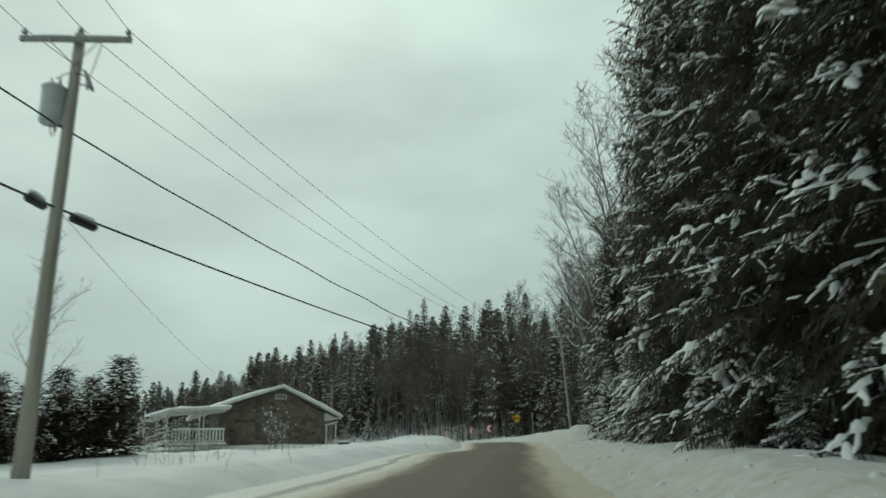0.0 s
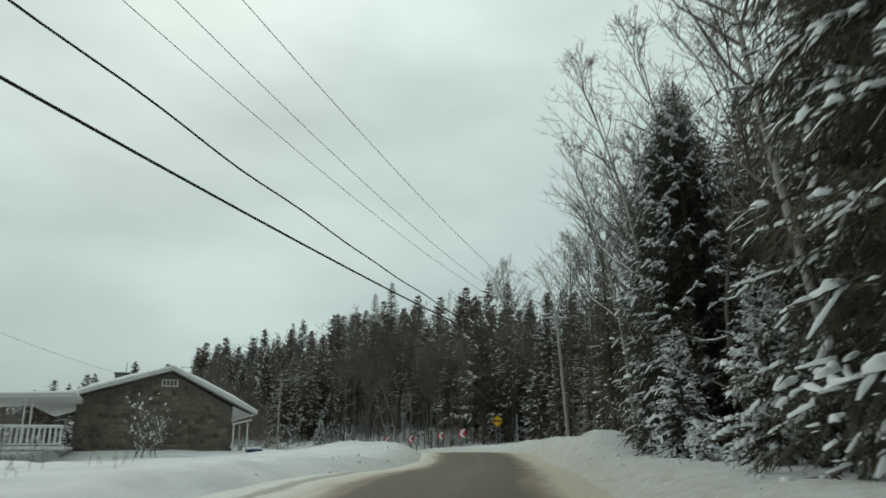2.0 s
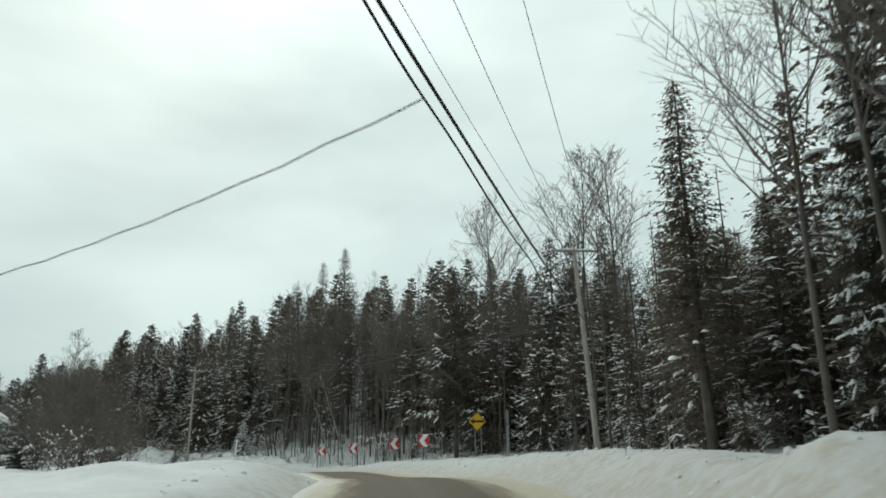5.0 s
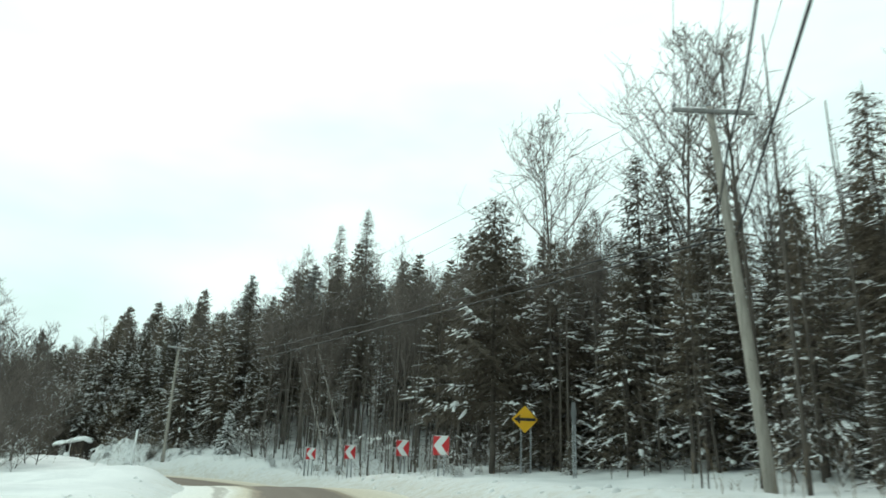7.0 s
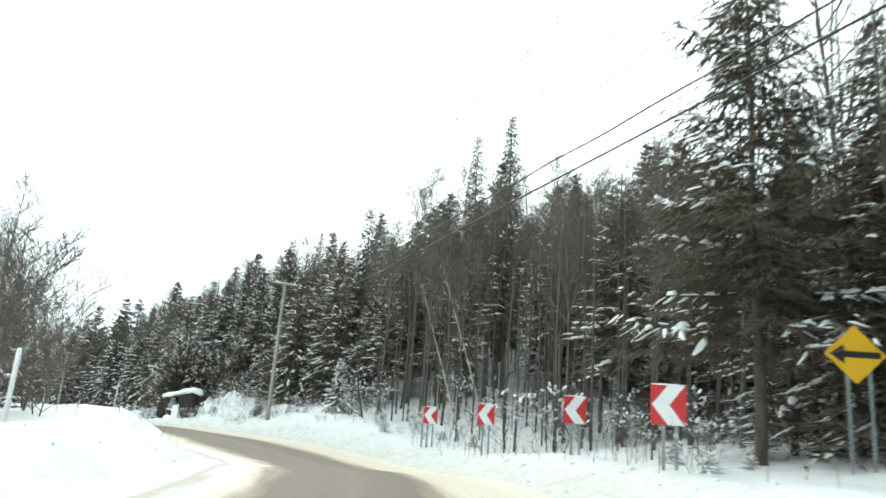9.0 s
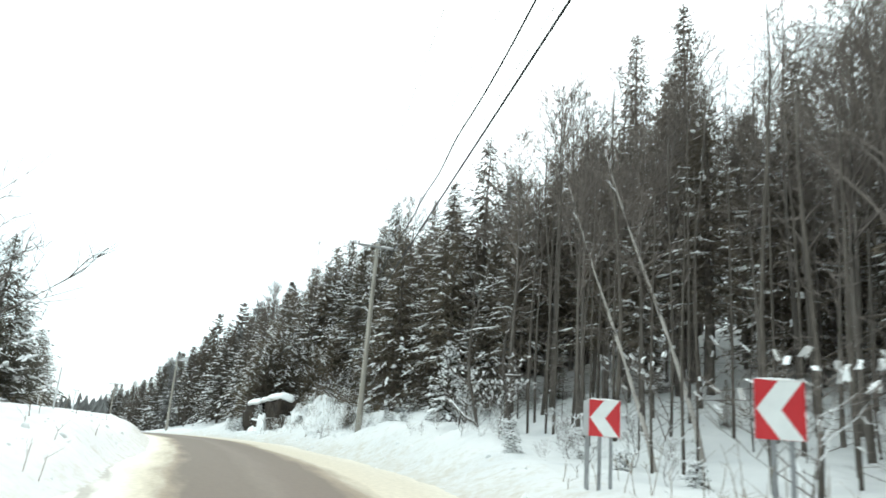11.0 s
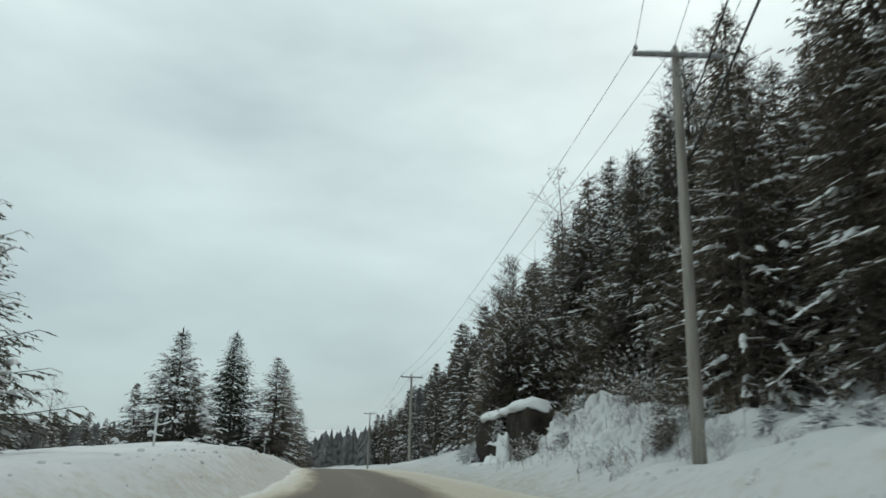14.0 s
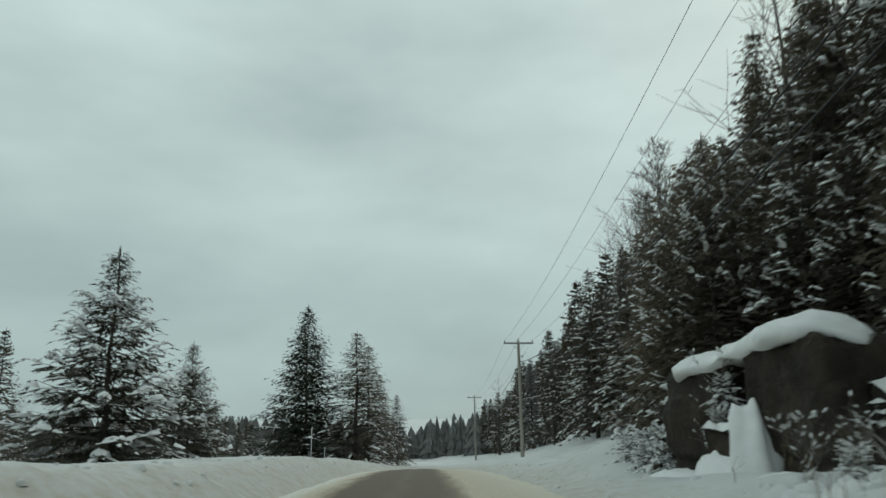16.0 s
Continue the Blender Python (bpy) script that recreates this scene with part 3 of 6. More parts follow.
def crossarm_pole(i, spec):
    bx, by, tx, ty, top, turn, foot = spec
    base = Vector((bx, by, foot))
    head = Vector((tx, ty, top))
    up = (head - base)
    p = thing("utility_pole", pose(*base), "weathered grey wooden utility pole with a single crossarm", "utility pole", "utility poles")
    shaft = Soup()
    n = 9
    tip = up + up.normalized() * 0.22
    shaft.tube([tuple(tip * (k / n) - Vector((0, 0, 0.5 if k == 0 else 0))) for k in range(n + 1)], [0.165 - 0.055 * k / n + 0.004 * math.sin(k * 2.3 + i) for k in range(n + 1)], 12)
    shaft.make("shaft", POLE_WOOD, p)
    a = Matrix.Rotation(radians(turn), 3, "Z") @ Vector((1, 0, 0))
    side = Matrix.Rotation(radians(turn), 3, "Z") @ Vector((0, -1, 0))
    mid = up + side * 0.17
    bevelled("crossarm", (2.45, 0.10, 0.13), ARM_WOOD, p, tuple(mid), 0.012, rot=(0, 0, turn))
    for sgn in (-1, 1):
        brace = Soup()
        brace.tube([tuple(mid + a * 0.62 * sgn + side * 0.06), tuple(up * (1 - 0.62 / up.length) + side * 0.13)], [0.014, 0.014], 4)
        brace.make("brace", STEEL, p)
    snow = Soup()
    for sgn in (-1, 1):
        lump = [mid + a * q * sgn + Vector((0, 0, 0.07)) for q in (0.12, 0.4, 0.75, 1.0)]
        snow.tube([tuple(q) for q in lump], [0.02, 0.045, 0.04, 0.015], 6)
    snow.make("snow_cap", SNOW, p, "thin ridge of snow")
    ends = []
    for k, q in enumerate((-1.14, 0.0, 1.14)):
        foot_i = mid + a * q + Vector((0, 0, 0.065)) if k != 1 else up + up.normalized() * 0.22
        ins = Soup()
        pr = [(0.0, 0.018), (0.06, 0.018), (0.065, 0.06), (0.11, 0.07), (0.115, 0.045), (0.15, 0.055), (0.165, 0.03), (0.19, 0.035), (0.20, 0.012)]
        ins.tube([tuple(foot_i + Vector((0, 0, h))) for h, r in pr], [r for h, r in pr], 10)
        ins.make("insulator", CERAMIC, p)
        ends.append(base + foot_i + Vector((0, 0, 0.17)))
    neutral = up * (1 - 1.05 / up.length) + a * 0.30
    br = Soup()
    br.tube([tuple(up * (1 - 1.05 / up.length)), tuple(neutral)], [0.02, 0.02], 6)
    br.tube([tuple(neutral - Vector((0, 0, 0.12))), tuple(neutral + Vector((0, 0, 0.12)))], [0.03, 0.05], 8)
    br.make("bracket", STEEL, p)
    ends.append(base + neutral)
    triplex = up * (1 - HANG[i][0] / up.length) + side * 0.02 + a * STAND_OFF[i][0]
    ends.append(base + triplex)
    telecom = up * (1 - HANG[i][1] / up.length) + a * STAND_OFF[i][1]
    ends.append(base + telecom)
    for low, tip_at in ((HANG[i][0], triplex), (HANG[i][1], telecom)):
        band = Soup()
        band.tube([tuple(up * (1 - low / up.length) - a * 0.02), tuple(tip_at)], [0.03, 0.027], 6)
        band.make("clevis", PLASTIC_B, p)
    if i == 0:
        can = Soup()
        c = up * (1 - 1.55 / up.length) - a * 0.36 + side * 0.08
        pr = [(-0.50, 0.16), (-0.49, 0.21), (-0.45, 0.23), (-0.02, 0.24), (0.30, 0.245), (0.33, 0.265), (0.37, 0.265), (0.40, 0.22), (0.46, 0.08)]
        can.tube([tuple(c + Vector((0, 0, h))) for h, r in pr], [r for h, r in pr], 20)
        tank = can.make("transformer", TANK, p, "grey cylindrical transformer can")
        for q in (-0.08, 0.10):
            bush = Soup()
            f = c + a * q + Vector((0, 0, 0.42))
            bush.tube([tuple(f), tuple(f + Vector((0, 0, 0.08))), tuple(f + Vector((0, 0, 0.09))), tuple(f + Vector((0, 0, 0.2)))], [0.03, 0.045, 0.03, 0.02], 8)
            bush.make("bushing", CERAMIC, tank)
        cut = Soup()
        f = up * (1 - 0.95 / up.length) + a * 0.34 + side * 0.1
        cut.tube([tuple(f + Vector((0, 0, 0.2)) - a * 0.1), tuple(f), tuple(f + a * 0.13 - Vector((0, 0, 0.3)))], [0.035, 0.055, 0.04], 8)
        cut.make("fuse_cutout", CERAMIC, p)
        for q0, q1, sag in ((c + Vector((0, 0, -0.4)), triplex, 0.35), (c + Vector((0.1, 0, -0.45)), triplex, 0.22), (c + Vector((0, 0, 0.6)), f, -0.15), (f, up + a * 0.5, 0.1)):
            pts = [q0.lerp(q1, u) - Vector((0, 0, sag * 4 * u * (1 - u))) for u in (0, 0.25, 0.5, 0.75, 1)]
            lead = Soup()
            lead.tube([tuple(q) for q in pts], [0.012] * 5, 5)
            lead.make("lead", CABLE, p)
    return p, ends


pole_ends = [crossarm_pole(i, sp) for i, sp in enumerate(POLES)]


def span(name, a, b, sag, radius, mat, label, category, wave=0.0, seg=26):
    pts = []
    for k in range(seg + 1):
        u = k / seg
        q = a.lerp(b, u) - Vector((0, 0, sag * 4 * u * (1 - u)))
        if wave:
            q += Vector((math.sin(u * 61) * wave, math.cos(u * 47) * wave, math.sin(u * 83 + 1) * wave))
        pts.append(tuple(q))
    so = Soup()
    so.tube(pts, [radius] * len(pts), 5)
    ob = so.make(name, mat)
    return tagged(ob, label, category, "overhead lines")


for i, j in ((5, 0), (0, 1), (1, 2), (2, 3), (3, 4)):
    for k in range(6):
        a, b = pole_ends[i][1][k], pole_ends[j][1][k]
        sag = SAGS.get((i, j), (1.5, 1.5, 1.5, 0, 1.8, 1.6))[k]
        if k == 3:
            continue
        if k < 4:
            span("power_line", a, b, sag, 0.0085, WIRE, "thin grey bare overhead wire", "wire")
        elif k == 4:
            span("twisted_cable", a, b, sag, 0.021, CABLE, "black twisted low-voltage cable between poles", "cable", 0.022, 80)
        else:
            span("telecom_cable", a, b, sag, 0.026, CABLE, "thick black communication cable between poles", "cable")


def splice_case(m):
    t = thing("splice_case", m, "black cable splice case under a cap of snow", "splice case", "splice cases")
    b = Soup()
    pr = [(-0.36, 0.03), (-0.34, 0.085), (-0.30, 0.10), (0.30, 0.10), (0.34, 0.085), (0.36, 0.03)]
    b.tube([(h, 0, -0.09) for h, r in pr], [r for h, r in pr], 12)
    b.make("case", PLASTIC_B, t)
    s = Soup()
    s.tube([(h, 0, 0.02 + 0.02 * math.sin(h * 9)) for h in (-0.33, -0.25, -0.1, 0.08, 0.24, 0.33)], [0.02, 0.075, 0.09, 0.08, 0.07, 0.02], 8)
    s.make("snow_cap", SNOW, t)
    return t


tele_a, tele_b, tele_0 = pole_ends[0][1][5], pole_ends[1][1][5], pole_ends[5][1][5]
for far, u in ((tele_b, 0.011), (tele_0, 0.015)):
    q = tele_a.lerp(far, u) - Vector((0, 0, 0.05))
    w = far - tele_a
    splice_case(pose(*q, 0, 4, math.degrees(math.atan2(w.y, w.x))))

# ---- road signs ----


def sign_post(parent, x, h0, h1, y=0.0):
    so = Soup()
    so.add([(x + a, y + b, z) for z in (h0, h1) for a, b in ((-0.035, 0.0), (-0.012, 0.0), (-0.012, 0.035), (0.012, 0.035), (0.012, 0.0), (0.035, 0.0), (0.035, 0.008), (0.02, 0.008), (0.02, 0.043), (-0.02, 0.043), (-0.02, 0.008), (-0.035, 0.008))],
           [(k, (k + 1) % 12, (k + 1) % 12 + 12, k + 12) for k in range(12)] + [tuple(range(12, 24))])
    return so.make("post", STEEL, parent, shade=False)


def plate(name, outline, y0, y1, mat, parent, label=""):
    """A flat plate with thickness from an outline in x and z, its face towards -y."""
    n = len(outline)
    v = [(x, y, z) for y in (y0, y1) for x, z in outline]
    f = [tuple(range(n)), tuple(reversed(range(n, 2 * n)))] + [(k, k + n, (k + 1) % n + n, (k + 1) % n) for k in range(n)]
    return mesh_object(name, v, f, mat, parent, label, shade=False)


def chevron_sign(x, y, zc, turn, w=0.64, h=0.76, back=False):
    t = thing("chevron_sign", pose(x, y, zc, 0, 0, turn), "red and white chevron sign pointing round the bend, on steel posts", "road sign", "chevron signs")
    a, b = w / 2, h / 2
    plate("panel", [(-a, -b), (a, -b), (a, b), (-a, b)], 0, 0.006, SIGN_R, t)
    e = 0.004
    plate("arrow", [(-a * 0.93, 0), (-0.02 * w, b - e), (a * 0.92, b - e), (0.02 * w, 0), (a * 0.92, -b + e), (-0.02 * w, -b + e)], -0.005, -0.001, SIGN_W, t, "white chevron")
    plate("back_plate", [(-a + .01, -b + .01), (a - .01, -b + .01), (a - .01, b - .01), (-a + .01, b - .01)], 0.008, 0.011, SIGN_BACK, t)
    low = gz(x, y) - zc - 0.5
    sign_post(t, -w * 0.14, low, b - 0.05, 0.013)
    sign_post(t, w * 0.22, low, b - 0.05, 0.013)
    cap = Soup()
    cap.tube([(q, 0.003, b + 0.008) for q in (-a, -a * 0.4, a * 0.3, a)], [0.006, 0.016, 0.02, 0.006], 6)
    cap.make("snow_cap", SNOW, t)
    return t


chevron_sign(5.05, 99.6, 2.28, 3.0, 0.70, 0.80)
chevron_sign(2.95, 105.8, 2.19, 12.0, 0.66, 0.78)
chevron_sign(-0.5, 111.0, 1.92, 20.0, 0.64, 0.76)
chevron_sign(-3.57, 115.0, 1.75, 18.0, 0.60, 0.70)


def reverse_panel(x, y, zc, turn, w, h):
    """A second sign mounted back to back, seen from behind."""
    t = thing("sign_back", pose(x, y, zc, 0, 0, turn), "bare grey back of a road sign on steel posts", "road sign")
    a, b = w / 2, h / 2
    plate("panel", [(-a, -b), (a, -b), (a, b), (-a, b)], 0, 0.006, SIGN_BACK, t)
    sign_post(t, -w * 0.14, gz(x, y) - zc - 0.5, b - 0.05, 0.013)
    sign_post(t, w * 0.2, gz(x, y) - zc - 0.5, b - 0.05, 0.013)
    return t


reverse_panel(-3.99, 115.24, 1.75, -66.0, 0.60, 0.70)


def arrow_sign(x, y, zc, turn, r=0.61):
    t = thing("arrow_sign", pose(x, y, zc, 0, 0, turn), "yellow diamond warning sign with a black arrow on two posts", "road sign")

    def diamond(q, cut):
        out = []
        for k in range(4):
            ang = k * math.pi / 2
            p = Vector((math.sin(ang), math.cos(ang))) * q
            n1 = Vector((math.sin(ang - math.pi / 2), math.cos(ang - math.pi / 2)))
            n2 = Vector((math.sin(ang + math.pi / 2), math.cos(ang + math.pi / 2)))
            u = p / q
            out += [tuple(p - u * cut + n1 * cut), tuple(p - u * cut * 0.45 + n1 * cut * 0.45), tuple(p - u * cut * 0.45 + n2 * cut * 0.45), tuple(p - u * cut + n2 * cut)]
        return list(reversed(out))

    plate("panel", diamond(r, 0.05), 0, 0.006, SIGN_Y, t)
    k = r / 0.61
    plate("arrow", [(-0.50 * k, 0.0), (-0.22 * k, -0.20 * k), (-0.22 * k, -0.065 * k), (0.50 * k, -0.065 * k), (0.50 * k, 0.065 * k), (-0.22 * k, 0.065 * k), (-0.22 * k, 0.20 * k)], -0.005, -0.001, SIGN_K, t, "black arrow")
    for q in (-0.17, 0.27):
        sign_post(t, q, gz(x, y) - zc - 0.5, 0.35, 0.012)
    return t


arrow_sign(8.76, 100.3, 3.56, 8.0)


def warning_back(x, y, zc, turn):
    t = thing("sign_back", pose(x, y, zc, 0, 0, turn), "grey bare back of a tall sign among the trees", "road sign")
    plate("panel", [(-0.16, -0.40), (0.20, -0.40), (0.36, 0.05), (0.22, 0.50), (-0.22, 0.50), (-0.36, 0.05)], 0, 0.006, SIGN_BACK, t)
    for q in (-0.06, 0.24):
        sign_post(t, q, gz(x, y) - zc - 0.5, 0.3, 0.012)


warning_back(10.4, 96.9, 3.62, 62.0)


def marker(x, y, h, r, label, tbar=False):
    z = gz(x, y)
    t = thing("marker_post", pose(x, y, z - 0.3, 0, 1.0, 0), label, "marker post", "marker posts")
    so = Soup()
    so.tube([(0, 0, 0), (0, 0, h + 0.28), (0, 0, h + 0.3)], [r, r, r * 0.6], 8)
    so.make("stake", REFLECT_W, t)
    if tbar:
        bevelled("crossbar", (0.42, 0.06, 0.08), REFLECT_W, t, (0, 0, h + 0.34), 0.01)
    return t


marker(-35.4, 128.8, 1.15, 0.038, "white painted wooden post with a short crossbar in snow", True)
marker(-63.2, 149.7, 1.5, 0.022, "thin white marker stake in the snow bank")
marker(-66.5, 152.2, 0.6, 0.018, "thin white marker stake in the snow bank")
marker(-19.4, 115.2, 1.2, 0.024, "thin white marker stake in the snow bank")
marker(-6.4, 95.0, 1.3, 0.042, "white painted post standing in the snow inside the bend")
marker(-30.0, 122.6, 0.9, 0.02, "thin white marker stake in the snow bank")

# ---- trees ----
RNG = random.Random(7)


def drift(sn, pts, widths, rng, rough=0.0):
    """A rounded roll of snow lying on a line of points, arched in section and closed at both ends."""
    o, n = len(sn.v), len(pts)
    for i, p in enumerate(pts):
        t = pts[min(i + 1, n - 1)] - pts[max(i - 1, 0)]
        u = t.cross(Vector((0, 0, 1)))
        u = u.normalized() if u.length > 1e-5 else Vector((1, 0, 0))
        w = widths[i]
        h = w * rng.uniform(0.65, 1.1)
        k = rng.uniform(-0.2, 0.2)
        for a, c in ((-1.0, -0.25), (-0.74 + k, 0.62), (k, 1.0), (0.74 + k, 0.58), (1.0, -0.3)):
            sn.v.append((p.x + u.x * w * a, p.y + u.y * w * a, p.z + u.z * w * a + h * c))
    for i in range(n - 1):
        for k in range(4):
            a = o + i * 5 + k
            sn.f.append((a, a + 1, a + 6, a + 5))
    sn.f.append((o + 4, o + 3, o + 2, o + 1, o))
    e = o + (n - 1) * 5
    sn.f.append((e, e + 1, e + 2, e + 3, e + 4))


def lump(sn, p, q, w, rng):
    """A small pat of snow on a twig: a ridge of two roof-like faces with closed ends."""
    dx, dy = q[0] - p[0], q[1] - p[1]
    g = math.hypot(dx, dy) or 1.0
    ux, uy = dy / g * w, -dx / g * w
    a, b, h = rng.uniform(0.6, 0.95), rng.uniform(0.35, 0.8), w * rng.uniform(0.5, 0.9)
    m, n = [p[i] + (q[i] - p[i]) * 0.3 for i in range(3)], [p[i] + (q[i] - p[i]) * 0.75 for i in range(3)]
    o = len(sn.v)
    sn.v += [(p[0] - ux * a, p[1] - uy * a, p[2]), (p[0] + ux * a, p[1] + uy * a, p[2]), (q[0] - ux * b, q[1] - uy * b, q[2]), (q[0] + ux * b, q[1] + uy * b, q[2]), (m[0], m[1], m[2] + h), (n[0], n[1], n[2] + h * 0.8)]
    sn.f += [(o, o + 4, o + 1), (o, o + 2, o + 5, o + 4), (o + 1, o + 4, o + 5, o + 3), (o + 2, o + 3, o + 5)]


def frond(cr, sn, origin, az, length, elev, droop, step, fringe, w, rng, snowy, fine, lift=0.12, cap=0.7, load=(0.3, 0.85), puff=1.0, hang=0.5):
    """One conifer bough: a bent spine, laterals every step metres, each fringed with short needle sprays, and the snow caught on them."""
    ox, oy = math.cos(az), math.sin(az)
    sx, sy = -oy, ox
    sway = rng.uniform(-0.2, 0.2) * length
    rnd, uni = rng.random, rng.uniform
    x0, y0, z0 = origin

    def at(t):
        b = sway * t * t
        return (x0 + ox * length * t + sx * b, y0 + oy * length * t + sy * b, z0 + length * (elev * t - droop * t * t + lift * t**3))

    V, F = cr.v, cr.f
    if fine:
        cr.tube([at(k / 3) for k in range(4)], [0.009 * length * (1 - 0.85 * k / 3) + 0.004 for k in range(4)], 3, cap=False)
    laden = rnd() < snowy
    s0 = uni(*load)
    n = max(5, int(length / step))
    slim = min(1.0, 0.45 + 0.4 * length)
    for k in range(n):
        last = k == n - 1
        t = 1.0 if last else 0.10 + 0.88 * (k + rnd() * 0.8) / n
        p = at(t)
        s = 0.0 if last else (1.0 if k % 2 else -1.0)
        tl = min(length * (0.48 * (1 - t) ** 0.75 + 0.10) + 0.05, cap) * uni(0.7, 1.25)
        fwd = uni(0.35, 0.9)
        a = s * (1.15 - 0.6 * fwd)
        dx, dy, dz = ox * fwd + sx * a, oy * fwd + sy * a, -hang * uni(0.1, 1.3) * (1.15 - t * 0.5)
        g = 1 / math.sqrt(dx * dx + dy * dy + dz * dz)
        dx, dy, dz = dx * g, dy * g, dz * g
        ex, ey = dy, -dx
        q = (p[0] + dx * tl, p[1] + dy * tl, p[2] + dz * tl)
        ww = w * slim * uni(0.8, 1.3)
        o = len(V)
        V += [(p[0] - ex * ww, p[1] - ey * ww, p[2] + ww * 0.4), (p[0] + ex * ww, p[1] + ey * ww, p[2] - ww * 0.4), q]
        F.append((o, o + 1, o + 2))
        m = max(2, int(tl / fringe))
        for j in range(m):
            u = 0.04 + 0.92 * (j + rnd()) / m
            c0, c1, c2 = p[0] + dx * tl * u, p[1] + dy * tl * u, p[2] + dz * tl * u
            r = uni(0.25, 0.95) * (1 if j % 2 else -1)
            f = uni(0.5, 1.1)
            bx, by, bz = dx * f + ex * r, dy * f + ey * r, dz * f - uni(-0.1, 1.2) * hang * 0.8
            l = (0.10 + 0.26 * tl * (1.1 - 0.6 * u)) * uni(0.7, 1.3)
            roll = uni(-1, 1)
            hx, hy, hz = -by * ww, bx * ww, roll * ww
            V += [(c0 - hx, c1 - hy, c2 - hz), (c0 + hx, c1 + hy, c2 + hz), (c0 + bx * l, c1 + by * l, c2 + bz * l)]
            F.append((o + 3 + 3 * j, o + 4 + 3 * j, o + 5 + 3 * j))
        if not laden or t < s0:
            continue
        if fine:
            if rnd() < 0.7:
                wt = min(0.025 + 0.04 * tl, 0.06) * uni(0.5, 1.5) * puff
                b, e = uni(0.0, 0.3), uni(0.55, 1.0)
                drift(sn, [Vector((p[0] + dx * tl * g + ex * uni(-0.4, 0.4) * wt, p[1] + dy * tl * g + ey * uni(-0.4, 0.4) * wt, p[2] + dz * tl * g + 0.02)) for g in (b, b + (e - b) * 0.3, b + (e - b) * 0.65, e)], [wt * uni(0.4, 1.0), wt * uni(0.7, 1.3), wt * uni(0.5, 1.2), wt * uni(0.3, 0.7)], rng)
            for _ in range(2):
                if rnd() < 0.5:
                    g, h, z = uni(0.2, 1.0) * tl, uni(-0.12, 0.12), uni(-0.06, 0.0)
                    c = (p[0] + dx * g + ex * h, p[1] + dy * g + ey * h, p[2] + dz * g + z)
                    lump(sn, c, (c[0] + dx * uni(0.06, 0.16) + ex * h * 0.6, c[1] + dy * uni(0.06, 0.16) + ey * h * 0.6, c[2] - uni(0.0, 0.08)), uni(0.015, 0.038) * puff, rng)
        elif rnd() < 0.7:
            e = uni(0.55, 1.0)
            lump(sn, (p[0], p[1], p[2] + 0.03), (p[0] + dx * tl * e, p[1] + dy * tl * e, p[2] + dz * tl * e + 0.03), (w * 0.75 + 0.03) * uni(0.5, 1.3) * puff, rng)
    if laden:
        # pillows of snow along the spine, broken here and there
        t1 = min(s0 + uni(0.25, 0.6), 1.0) if load[0] > 0.25 else 1.0
        a = s0
        while a < t1 - 0.04:
            b = min(a + (uni(0.05, 0.14) if fine else uni(0.10, 0.26)), t1)
            wm = min(0.036 * length + 0.025, 0.10) * uni(0.4, 1.6) * puff
            kk = 4 if fine else 2
            line = [Vector(at(a + (b - a) * k / kk)) + Vector((sx * uni(-0.5, 0.5) * wm, sy * uni(-0.5, 0.5) * wm, 0.02)) for k in range(kk + 1)]
            drift(sn, line, [wm * (uni(0.35, 0.7) if k in (0, kk) else uni(0.65, 1.25)) for k in range(kk + 1)], rng)
            a = b + uni(0.01, 0.10)


